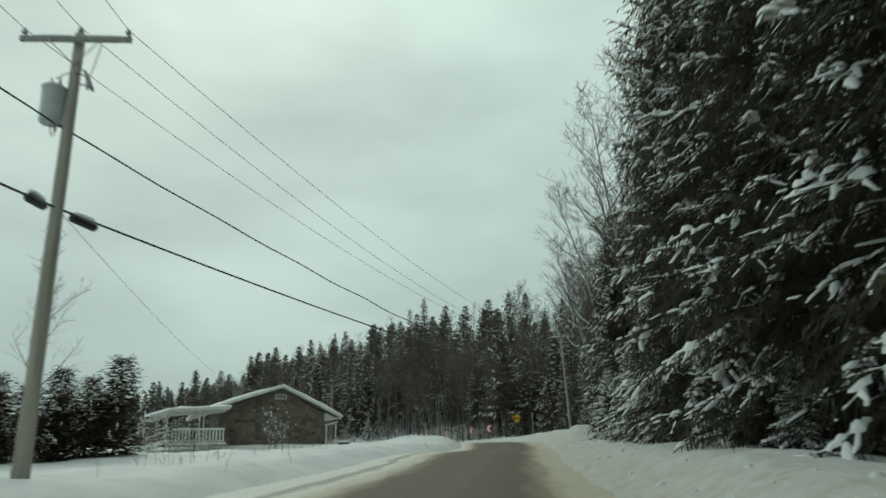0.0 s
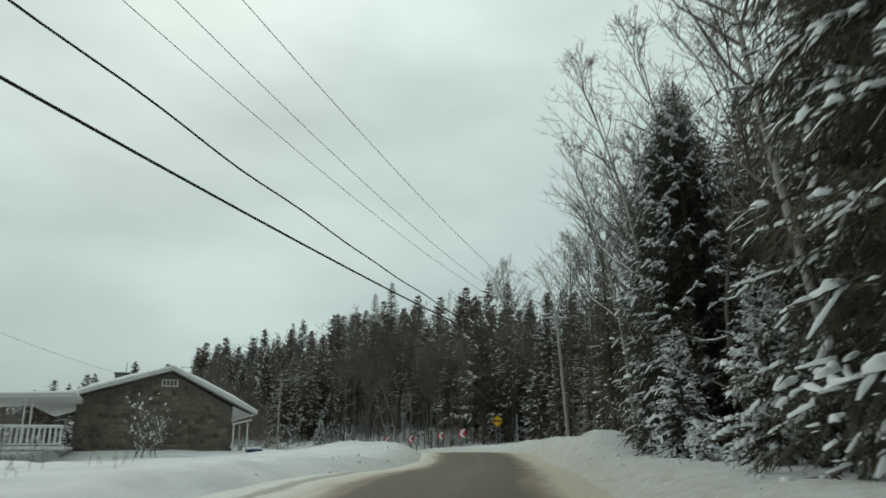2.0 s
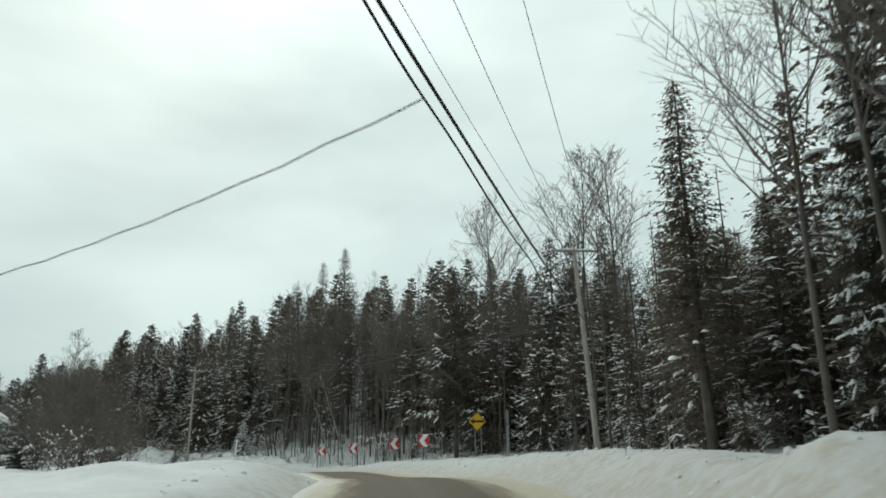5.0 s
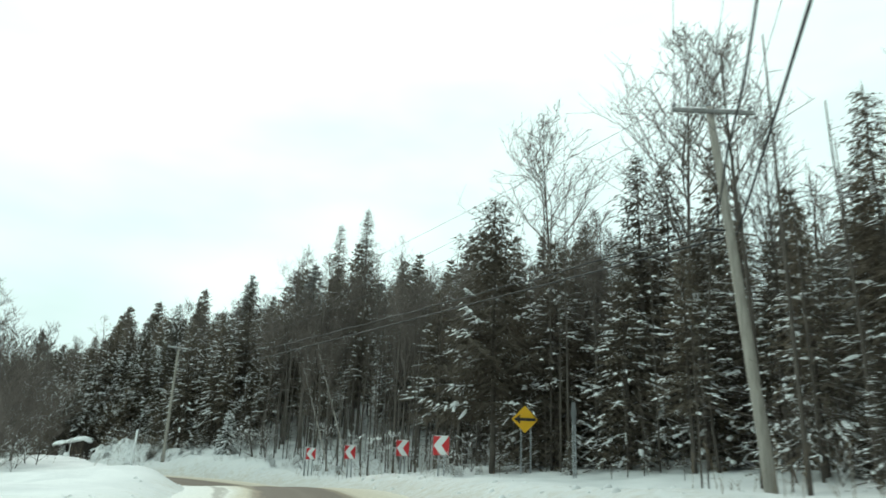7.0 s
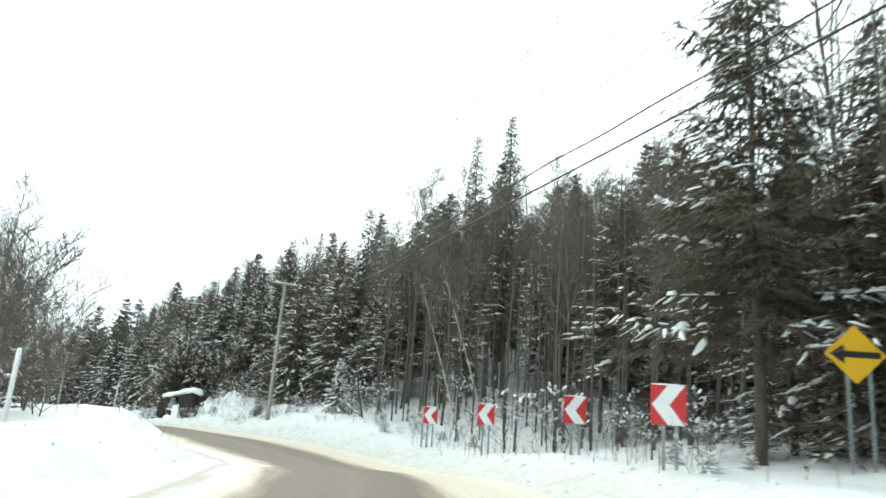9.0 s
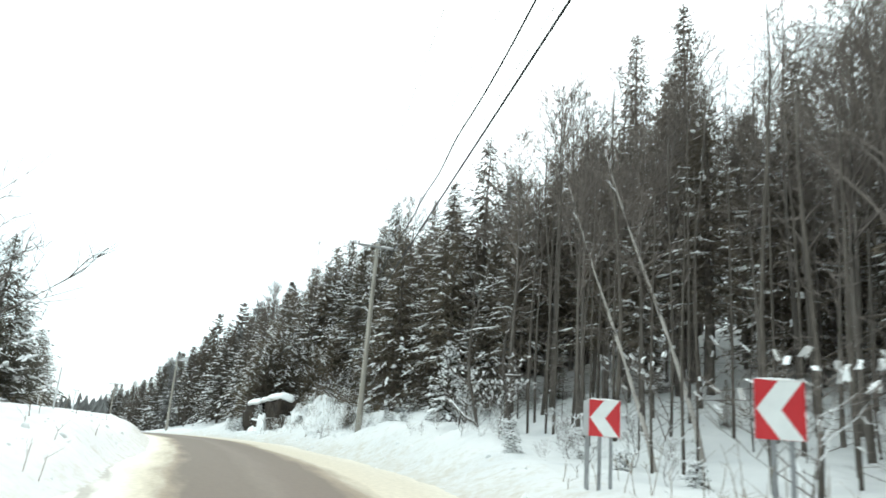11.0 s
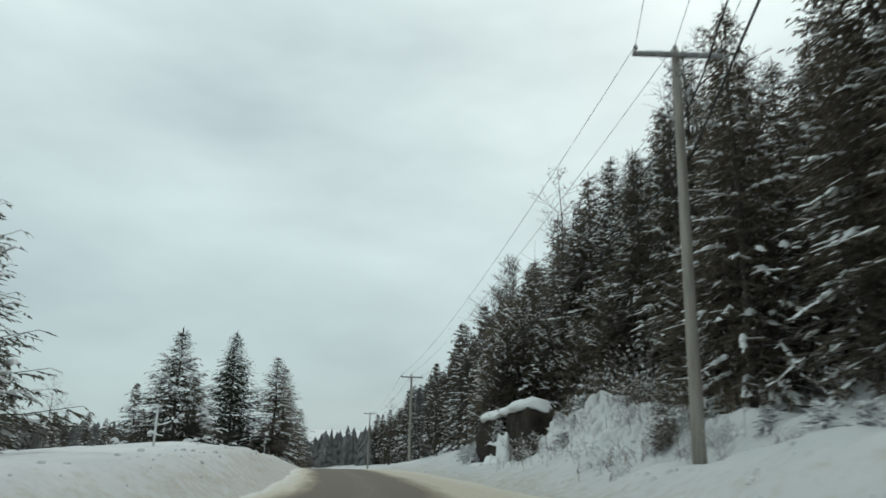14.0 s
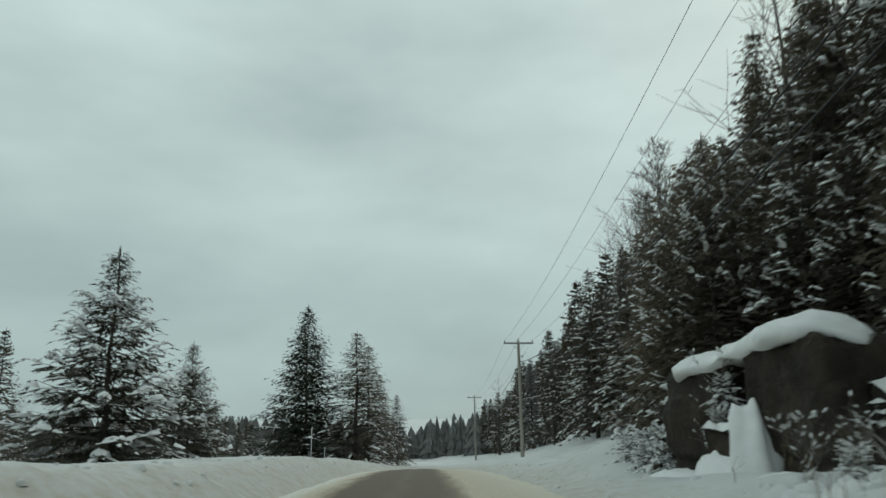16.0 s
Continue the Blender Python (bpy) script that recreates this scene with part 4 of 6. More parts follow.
def spruce(name, h, r, seed, gap, per, step, fringe, w, snowy, fine, mat, label, low=0.06, shape=0.85, droop=0.45, elev_top=0.55, elev_low=-0.05, bare_low=0.0, gaps=0.12, snow_top=1.0, cap=0.7, load=(0.3, 0.85), puff=1.0, hang=0.5):
    """A conifer built at the world's middle; its trunk foot is the thing's place. gap is the height between two whorls of boughs."""
    rng = random.Random(seed)
    t = thing(name, pose(0, 0, 0), label, "spruce tree", "conifers")
    tr, cr, sn = Soup(), Soup(), Soup()
    tr.tube([(0.04 * math.sin(k * 1.7 + seed), 0.04 * math.cos(k * 1.3 + seed), h * k / 8 - (0.6 if k == 0 else 0)) for k in range(9)], [max(0.011 * h * (1 - k / 8.2) + 0.010, 0.010) for k in range(9)], 7)
    z = low * h
    while z < h * 0.985:
        f = z / h
        ring = r * (1 - f) ** shape * (1.0 if f > 0.12 else 0.8 + 1.6 * f) + 0.10 + 0.008 * h * (1 - f)
        n = max(5, int(round(per * (0.75 + 0.35 * (1 - f)))))
        off = rng.random() * 6.28
        for k in range(n):
            if rng.random() < gaps * (1.0 if f < 0.85 else 0.2) or (f < bare_low and rng.random() < 0.7):
                continue
            az = off + 6.283 * k / n + rng.uniform(-0.3, 0.3)
            uneven = 1 + 0.22 * noise.noise(Vector((math.cos(az) * 1.2 + seed, math.sin(az) * 1.2, f * 7)))
            length = ring * uneven * rng.uniform(0.72, 1.14)
            elev = elev_low + (elev_top - elev_low) * f + rng.uniform(-0.1, 0.1)
            frond(cr, sn, (0.0, 0.0, z + rng.uniform(-0.4, 0.4) * gap), az, length, elev, droop * (1 - f) + 0.10, step, fringe, w, rng, snowy * (1.0 if f < 0.75 else snow_top), fine, lift=0.3 if fine else 0.12, cap=cap, load=load, puff=puff, hang=hang)
        z += gap * (0.5 + 0.62 * (1 - f)) * rng.uniform(0.75, 1.25)
    cr.tube([(0, 0, h * 0.96), (0.01, 0, h * 1.015)], [0.035, 0.006], 4)
    tr.make("trunk", BARK, t)
    cr.make("crown", mat, t, shade=False)["kind"] = "stuff"
    if sn.v:
        sn.make("snow_load", SNOW, t, "white snow on the boughs", shade=bool(fine))["kind"] = "stuff"
    return t


def bare_tree(name, h, seed, limbs, subs, twigs, label, mat=GREY_BARK, lean=(0, 0), spread=0.42, first=0.35, radius=None, snow=0.0, climb=(0.55, 1.25), crook=0.35, fine=0.010, clots=0.0):
    """A leafless tree: bent trunk, limbs that rise, finer and finer twigs."""
    rng = random.Random(seed)
    t = thing(name, pose(0, 0, 0), label, "bare tree", "leafless trees")
    tr, cr, sn = Soup(), Soup(), Soup()
    r0 = radius or 0.0065 * h + 0.02
    n = 10
    wob = [(rng.uniform(-1, 1), rng.uniform(-1, 1)) for _ in range(3)]

    def trunk_at(f):
        x = lean[0] * h * f + crook * sum(wob[k][0] * math.sin((k + 1) * 2.1 * f) for k in range(3)) * 0.5
        y = lean[1] * h * f + crook * sum(wob[k][1] * math.sin((k + 1) * 2.1 * f) for k in range(3)) * 0.5
        return Vector((x, y, h * f))

    tr.tube([tuple(trunk_at(k / n) - (Vector((0, 0, 0.5)) if k == 0 else Vector())) for k in range(n + 1)], [r0 * (1 - 0.93 * (k / n) ** 0.9) for k in range(n + 1)], 8)
    for i in range(limbs):
        f = first + (0.97 - first) * (i + rng.random()) / limbs
        p0 = trunk_at(f)
        az = rng.random() * 6.283
        length = h * spread * (1.05 - f) * rng.uniform(0.55, 1.15) + 0.5
        rise = rng.uniform(*climb)
        d = Vector((math.cos(az), math.sin(az), rise)).normalized()
        pts, q = [p0], p0.copy()
        m = 5
        for k in range(m):
            d = (d + Vector((rng.uniform(-0.28, 0.28), rng.uniform(-0.28, 0.28), rng.uniform(-0.06, 0.20)))).normalized()
            q = q + d * length / m
            pts.append(q.copy())
        lr = min(r0 * (1 - 0.9 * f) * 0.62, 0.017 * length + 0.012)
        cr.tube([tuple(v) for v in pts], [max(lr * (1 - 0.9 * k / m), fine * 0.6) for k in range(m + 1)], 4, cap=False)
        if snow and rng.random() < snow:
            drift(sn, [v + Vector((0, 0, lr * 0.6)) for v in pts[:4]], [lr * 1.1, lr * 1.0, lr * 0.9, lr * 0.4], rng)
        for j in range(subs):
            g = 0.25 + 0.75 * (j + rng.random()) / subs
            b0 = pts[min(int(g * m), m - 1)].lerp(pts[min(int(g * m) + 1, m)], g * m - int(g * m) if g < 1 else 1)
            sd = (d * 0.5 + Vector((rng.uniform(-1, 1), rng.uniform(-1, 1), rng.uniform(-0.15, 0.85)))).normalized()
            sl = length * (0.20 + 0.30 * (1 - g)) * rng.uniform(0.6, 1.3) + 0.2
            sp, s = [b0], b0.copy()
            for k in range(2):
                sd = (sd + Vector((rng.uniform(-0.3, 0.3), rng.uniform(-0.3, 0.3), rng.uniform(-0.1, 0.25)))).normalized()
                s = s + sd * sl / 2
                sp.append(s.copy())
            cr.tube([tuple(v) for v in sp], [fine * 1.1, fine * 0.85, fine * 0.5], 3, cap=False)
            if clots and rng.random() < clots:
                c = sp[1].lerp(sp[2], rng.random())
                lump(sn, tuple(c), tuple(c + sd * 0.16), rng.uniform(0.025, 0.07), rng)
            for w in range(twigs):
                c = sp[rng.randint(0, 1)].lerp(sp[2], rng.uniform(0.3, 1.0))
                td = (sd * 0.6 + Vector((rng.uniform(-1, 1), rng.uniform(-1, 1), rng.uniform(-0.3, 0.8)))).normalized()
                e = c + td * sl * rng.uniform(0.3, 0.7)
                cr.tube([tuple(c), tuple(e)], [fine * 0.7, fine * 0.4], 3, cap=False)
    tr.make("trunk", mat, t)
    cr.make("branchwork", TWIG, t)["kind"] = "stuff"
    if sn.v:
        sn.make("snow_load", SNOW, t, "thin snow on the limbs")["kind"] = "stuff"
    return t


def stem_tree(name, h, seed, label):
    """A thin forest stem with a few dead side branches."""
    rng = random.Random(seed)
    t = thing(name, pose(0, 0, 0), label, "bare tree", "thin forest stems")
    tr, cr = Soup(), Soup()
    b = (rng.uniform(-0.3, 0.3), rng.uniform(-0.3, 0.3))
    tr.tube([(b[0] * math.sin(k * 0.9), b[1] * math.sin(k * 0.8), h * k / 6 - (0.5 if k == 0 else 0)) for k in range(7)], [0.050 * (1 - 0.8 * k / 6) + 0.006 for k in range(7)], 6)
    for i in range(26):
        f = rng.uniform(0.05, 0.98)
        az, l = rng.random() * 6.283, rng.uniform(0.4, 1.5) * (1.15 - f)
        p = Vector((b[0] * math.sin(f * 6 * 0.9), b[1] * math.sin(f * 6 * 0.8), h * f))
        q = p + Vector((math.cos(az), math.sin(az), rng.uniform(-0.1, 0.7))) * l
        cr.tube([tuple(p), tuple(q)], [0.012, 0.005], 3, cap=False)
        for w in range(2):
            c = p.lerp(q, rng.uniform(0.4, 0.9))
            e = c + Vector((rng.uniform(-1, 1), rng.uniform(-1, 1), rng.uniform(-0.2, 0.6))) * l * 0.35
            cr.tube([tuple(c), tuple(e)], [0.008, 0.004], 3, cap=False)
    tr.make("trunk", BARK, t)
    cr.make("branchwork", TWIG, t)["kind"] = "stuff"
    return t


SPRUCE_LABEL = "dark green spruce with white snow on its boughs"
PROTO = {}
# near trees, richly built
for k in range(3):
    PROTO["hi%d" % k] = spruce("spruce_tree", 21.0, 3.9, 11 + k, 0.50, 8, 0.19, 0.075, 0.021, 0.62, True, NEEDLE, "tall dark spruce, boughs drooping under heavy snow", low=0.02, shape=0.62, droop=0.66, elev_low=-0.06, gaps=0.08, cap=0.95, load=(0.35, 0.95), snow_top=0.6, puff=1.15, hang=1.1)
for k in range(2):
    PROTO["young%d" % k] = spruce("spruce_tree", 6.0, 1.9, 31 + k, 0.34, 8, 0.19, 0.09, 0.024, 0.85, True, NEEDLE, "young spruce bent under thick white snow", low=0.02, shape=0.8, droop=0.7, gaps=0.05, load=(0.15, 0.5), puff=1.2, hang=0.7)
for k in range(3):
    PROTO["mid%d" % k] = spruce("spruce_tree", 14.0, 3.0, 41 + k, 0.40, 8, 0.24, 0.13, 0.042, 0.66, False, NEEDLE_DARK, SPRUCE_LABEL, low=0.06, shape=0.80, droop=0.6, elev_low=-0.05, gaps=0.15, snow_top=0.3)
for k in range(2):
    PROTO["high%d" % k] = spruce("spruce_tree", 14.0, 2.6, 46 + k, 0.42, 8, 0.24, 0.13, 0.042, 0.45, False, NEEDLE_DARK, "dark spruce with a bare lower trunk and flecks of snow", low=0.26, shape=0.66, droop=0.5, gaps=0.18, snow_top=0.3)
for k in range(3):
    PROTO["far%d" % k] = spruce("spruce_tree", 14.0, 3.0, 51 + k, 0.44, 7, 0.33, 0.21, 0.068, 0.66, False, NEEDLE_DARK, SPRUCE_LABEL, low=0.08, shape=0.82, droop=0.5, gaps=0.10, snow_top=0.25)
# the third kind is pale grey, distance haze put into its needle colour
for k in range(3):
    PROTO["dist%d" % k] = spruce("spruce_tree", 14.0, 3.1, 151 + k, 0.62, 6, 0.68, 0.50, 0.14, 0.5, False, HAZED_FIR if k == 2 else NEEDLE_DARK, SPRUCE_LABEL, low=0.12, shape=0.85, droop=0.5, gaps=0.08, snow_top=0.25)
for k in range(2):
    PROTO["tip%d" % k] = spruce("spruce_tree", 20.0, 2.3, 61 + k, 0.42, 8, 0.24, 0.14, 0.046, 0.14, False, NEEDLE_DARK, "tall narrow dark spruce rising above the wood", low=0.22, shape=0.62, droop=0.45, gaps=0.12, snow_top=0.2)
PROTO["wide"] = spruce("spruce_tree", 14.2, 3.9, 71, 0.50, 8, 0.19, 0.085, 0.030, 0.36, True, NEEDLE_DARK, "old wide-armed spruce with snow on its level boughs", low=0.20, shape=0.58, droop=0.34, elev_low=0.02, gaps=0.24, snow_top=0.3, cap=0.9, puff=1.0, hang=0.6)
PROTO["lawn0"] = spruce("spruce_tree", 8.2, 3.1, 81, 0.34, 9, 0.18, 0.085, 0.028, 0.48, True, NEEDLE, "open-grown spruce with snow on its lower boughs", low=0.03, shape=1.02, droop=0.28, elev_low=0.05, gaps=0.20, snow_top=0.25, load=(0.25, 0.7), puff=1.25)
PROTO["lawn1"] = spruce("spruce_tree", 6.6, 2.5, 83, 0.30, 9, 0.18, 0.085, 0.028, 0.6, True, NEEDLE, "open-grown young spruce with snow on its lower boughs", low=0.03, shape=1.1, droop=0.28, elev_low=0.02, gaps=0.12, snow_top=0.2, puff=1.15)
PROTO["pine"] = spruce("pine_tree", 16.5, 5.0, 91, 0.44, 10, 0.28, 0.15, 0.055, 0.15, False, PINE_N, "broad dark pine standing beside the road", low=0.04, shape=0.88, droop=0.2, elev_low=0.12, gaps=0.10, snow_top=0.1, cap=1.1)
PROTO["cedar"] = spruce("cedar_tree", 5.4, 1.35, 95, 0.25, 9, 0.18, 0.11, 0.055, 0.22, False, CEDAR, "rust-brown cedar flecked with snow", low=0.02, shape=0.55, droop=0.05, elev_low=0.55, elev_top=0.9, gaps=0.06, hang=0.2)
PROTO["arbor"] = spruce("cedar_tree", 7.0, 1.7, 97, 0.32, 8, 0.24, 0.13, 0.055, 0.30, False, NEEDLE_DARK, "dark green cedar flecked with snow", low=0.02, shape=0.6, droop=0.15, elev_low=0.4, elev_top=0.9, gaps=0.06, hang=0.3)
BARE_LABEL = "tall leafless grey tree with fine twigs"
PROTO["bare0"] = bare_tree("bare_tree", 16.0, 101, 28, 8, 4, BARE_LABEL, spread=0.58, first=0.38, climb=(0.9, 1.9), fine=0.013)
PROTO["bare1"] = bare_tree("bare_tree", 15.0, 102, 24, 8, 4, BARE_LABEL, spread=0.44, first=0.45, climb=(0.9, 2.0), fine=0.013)
PROTO["bare2"] = bare_tree("bare_tree", 13.0, 103, 16, 6, 3, BARE_LABEL, spread=0.34, first=0.30, snow=0.06)
PROTO["birch0"] = bare_tree("birch_tree", 17.0, 111, 24, 8, 4, "leaning pale birch with dark twigs", BIRCH, lean=(-0.17, 0.02), spread=0.46, first=0.28, radius=0.13, snow=0.35, crook=1.0)
PROTO["birch1"] = bare_tree("birch_tree", 16.0, 112, 22, 8, 4, "leaning pale birch with dark twigs", BIRCH, lean=(-0.12, 0.05), spread=0.46, first=0.34, radius=0.13, snow=0.3, crook=0.9)
PROTO["birch2"] = bare_tree("birch_tree", 10.0, 114, 14, 6, 3, "strongly leaning pale birch", BIRCH, lean=(-0.30, -0.05), spread=0.34, first=0.40, radius=0.10, snow=0.3)
PROTO["snag"] = bare_tree("bare_tree", 9.0, 117, 11, 5, 3, "crooked bare tree with snow along its level limbs", GREY_BARK, spread=0.36, first=0.14, radius=0.075, snow=0.7, climb=(-0.2, 0.8), crook=0.7)
PROTO["thicket"] = bare_tree("bare_shrub", 5.0, 127, 22, 7, 4, "tall leafless brown shrub with fine upright twigs", GREY_BARK, spread=0.75, first=0.04, radius=0.045, fine=0.011, crook=0.6)
PROTO["shrub0"] = bare_tree("shrub", 2.2, 121, 13, 4, 2, "leafless shrub with snow caught in its twigs", TWIG, spread=0.7, first=0.05, radius=0.03, snow=0.8, fine=0.007, clots=0.6)
PROTO["shrub1"] = bare_tree("shrub", 1.7, 122, 12, 4, 2, "leafless shrub with snow caught in its twigs", TWIG, spread=0.8, first=0.05, radius=0.025, snow=0.9, fine=0.007, clots=0.6)
for k in range(3):
    PROTO["stem%d" % k] = stem_tree("forest_stem", 9.0 + 1.5 * k, 131 + k, "thin bare trunk with dead side branches")
PROTO["bush"] = spruce("snowy_bush", 1.3, 0.95, 141, 0.26, 6, 0.2, 0.12, 0.03, 1.0, True, NEEDLE, "low evergreen bush nearly buried in snow", low=0.04, shape=0.5, droop=0.7, gaps=0.05, load=(0.0, 0.15), puff=1.3)
USED = {k: False for k in PROTO}
PLACED = []


def plant(kind, x, y, h=None, turn=None, z=None, wide=1.0, lean=0.0):
    """Sets one tree; the first of a kind is the built one itself, the rest are copies."""
    p = PROTO[kind]
    native = None if kind[:4] == "high" else {"hi": 21.0, "yo": 6.0, "mi": 14.0, "fa": 14.0, "ti": 20.0, "di": 14.0, "th": 5.0, "sn": 9.0, "wi": 14.2, "pi": 16.5, "ce": 5.4}.get(kind[:2])
    native = native or {"lawn0": 8.2, "lawn1": 6.6, "bare0": 16.0, "bare1": 15.0, "bare2": 13.0, "birch0": 17.0, "birch1": 16.0, "birch2": 10.0, "shrub0": 2.2, "shrub1": 1.7, "stem0": 9.0, "stem1": 10.5, "stem2": 12.0, "bush": 1.3, "arbor": 7.0, "high0": 14.0, "high1": 14.0}[kind]
    k = (h or native) / native
    turn = RNG.uniform(0, 360) if turn is None else turn
    z = gz(x, y) - 0.08 if z is None else z
    m = pose(x, y, z, lean, 0, turn)
    ob = p if not USED[kind] else copy_thing(p, m)
    USED[kind] = True
    ob.matrix_basis = m @ Matrix.Diagonal((k * wide, k * wide, k, 1))
    PLACED.append((x, y))
    return ob


# the near wood to the right of the straight
for x, y, k, h in ((8.9, 12.5, 0, 20), (9.9, 17.5, 1, 23), (9.4, 22.8, 2, 22), (10.3, 27.6, 0, 24), (9.9, 32.6, 1, 22), (11.2, 37.0, 2, 21), (15.5, 41.5, 0, 16), (15.5, 47.0, 2, 16), (9.0, 6.0, 1, 20)):
    plant("hi%d" % k, x, y, h)
plant("young0", 9.1, 45.7, 3.8, wide=1.0)
plant("young1", 8.9, 39.6, 4.4, wide=0.95)
plant("young0", 10.4, 42.4, 4.6, wide=0.9)
for kind, x, y, h in (("hi1", 10.9, 48.6, 14), ("hi2", 11.2, 50.9, 15), ("arbor", 10.1, 47.2, 4.5), ("arbor", 10.6, 52.4, 5), ("hi0", 12.0, 54.8, 14), ("arbor", 11.0, 55.4, 4), ("bush", 9.6, 49.6, 0.9), ("bush", 9.3, 48.0, 0.8), ("shrub1", 9.7, 51.6, 1.2), ("bush", 8.7, 43.2, 0.9), ("shrub1", 10.1, 55.6, 1.4), ("birch0", 9.95, 53.5, 13.5), ("birch1", 10.2, 53.8, 12.5), ("birch0", 10.6, 51.4, 17.0)):
    plant(kind, x, y, h, turn=RNG.uniform(-10, 25) if kind[:5] == "birch" else None)
plant("young0", 8.6, 33.4, 3.6)
plant("young1", 8.2, 27.5, 3.4)
plant("young0", 7.9, 21.5, 2.2)
plant("hi2", 13.4, 55.0, 17.5)
plant("mid2", 12.2, 51.0, 10.5)
plant("hi0", 16.2, 63.0, 13.5)
plant("hi1", 13.6, 59.0, 13.0, wide=0.8)
plant("bare0", 14.8, 68.0, 16.0)
plant("birch0", 13.4, 52.4, 19.5, turn=5)
plant("birch0", 10.8, 34.5, 17.5, turn=4)
plant("birch1", 9.8, 38.0, 17.0, turn=30)
plant("birch0", 12.8, 57.5, 15.0, turn=-20)
plant("bare0", 13.2, 61.0, 17.0)
plant("bare1", 15.6, 66.0, 17.5)
plant("bare0", 12.2, 46.0, 17.0)
plant("tip0", 14.5, 74.9, 14.4, wide=1.25)
plant("mid1", 16.2, 79.5, 12.0)
plant("hi1", 17.8, 69.0, 14.0, wide=0.75)
plant("mid0", 15.2, 60.5, 11.0)
plant("mid1", 18.0, 56.5, 16.0)
plant("wide", 7.45, 103.1, 14.0, turn=100)
plant("bare0", 11.1, 109.3, 21.4)
plant("bare1", 19.5, 101.8, 22.5)
plant("bare0", 17.3, 101.9, 22.0)
for kind, x, y, h in (("mid0", 15.0, 103.0, 16), ("mid2", 17.4, 106.0, 17), ("mid1", 13.2, 108.4, 14), ("mid0", 19.6, 104.2, 17), ("mid2", 12.0, 105.4, 12)):
    plant(kind, x, y, h)
plant("tip0", -4.7, 142.9, 22.0)
plant("tip1", -7.4, 141.7, 20.6)
plant("tip1", -27.4, 175.4, 19.5)
for kind, x, y, h in (("bare0", -10.5, 139.5, 17.5), ("bare1", -7.0, 136.5, 17.0), ("bare0", -3.5, 133.5, 16.5), ("bare1", 0.5, 130.0, 16.0), ("bare0", 3.5, 126.0, 15.0), ("bare1", 6.5, 120.0, 15.0)):
    plant(kind, x, y, h)
plant("mid1", -45.3, 165.0, 13.5)
plant("mid2", -37.1, 159.6, 13.0)
plant("tip0", -26.8, 154.7, 16.0)
plant("high1", -15.3, 137.8, 15.5)
plant("mid0", -18.8, 140.9, 13.0)
plant("lawn0", -32.8, 121.9, 8.3, wide=1.05)
plant("lawn1", -52.4, 137.2, 7.1, wide=1.25)
plant("lawn1", -61.0, 142.5, 5.4, wide=1.1)
plant("pine", -103.8, 168.8, 18.5, wide=1.15)
plant("mid0", -98.8, 172.6, 14.5, wide=1.7)
plant("mid1", -103.0, 176.6, 14.0, wide=1.55)
plant("mid2", -116.0, 186.0, 12.5, wide=1.4)
plant("mid0", -134.0, 200.6, 12.0, wide=1.3)
for x, y, h in ((-16.5, 42.4, 4.9), (-17.7, 41.8, 3.9), (-18.9, 41.2, 4.4), (-20.1, 40.6, 3.7), (-21.3, 40.0, 4.3), (-22.5, 39.4, 4.9), (-23.7, 38.8, 4.2), (-25.0, 38.2, 4.8), (-18.2, 40.3, 3.2), (-20.8, 39.2, 3.4)):
    plant("cedar", x, y, h, wide=1.3)
plant("bare2", -15.5, 33.0, 9.5)
plant("bare0", -22.0, 27.0, 13.0)
plant("bare1", -24.5, 112.5, 11.5)
plant("bare2", -21.5, 110.0, 9.0)
plant("bare2", -27.5, 116.5, 8.0)
for x, y, h in ((-16.6, 103.2, 4.0), (-18.0, 105.6, 5.5), (-19.6, 107.6, 6.5), (-21.2, 104.2, 7.0), (-22.4, 108.6, 7.5), (-17.6, 108.4, 3.5), (-20.4, 110.6, 7.6), (-23.0, 113.6, 6.0), (-24.0, 106.5, 7.0), (-15.8, 100.5, 3.0), (-19.2, 101.5, 5.0), (-21.0, 107.0, 6.5), (-22.8, 111.4, 5.5), (-24.8, 109.4, 7.0), (-26.0, 112.6, 7.0), (-18.8, 109.6, 3.4)):
    plant("thicket", x, y, h)
for _ in range(8):
    plant("shrub0", RNG.uniform(-21, -14.5), RNG.uniform(99, 110), RNG.uniform(0.9, 1.7))
plant("shrub0", -13.9, 64.4, 2.7)
plant("shrub0", -14.4, 64.9, 2.3)
for x, y in ((-13.2, 64.8), (-14.0, 66.2), (-19.5, 57.0), (-21.0, 57.6), (-18.0, 58.0), (-9.0, 79.0), (-10.5, 81.0)):
    plant("shrub0", x, y, RNG.uniform(1.6, 2.4))
for x, y in ((6.0, 100.0), (4.7, 102.6), (-2.6, 117.0), (-4.9, 119.2), (-5.8, 121.4), (5.4, 98.6), (-13.6, 131.0), (-20.3, 134.8), (-22.2, 136.6), (-33.2, 143.2), (-31.6, 142.6)):
    plant("shrub1", x, y, RNG.uniform(0.7, 1.2))
    plant("bush", x + RNG.uniform(-0.5, 0.8), y + RNG.uniform(0.1, 1.0), RNG.uniform(0.3, 0.65))
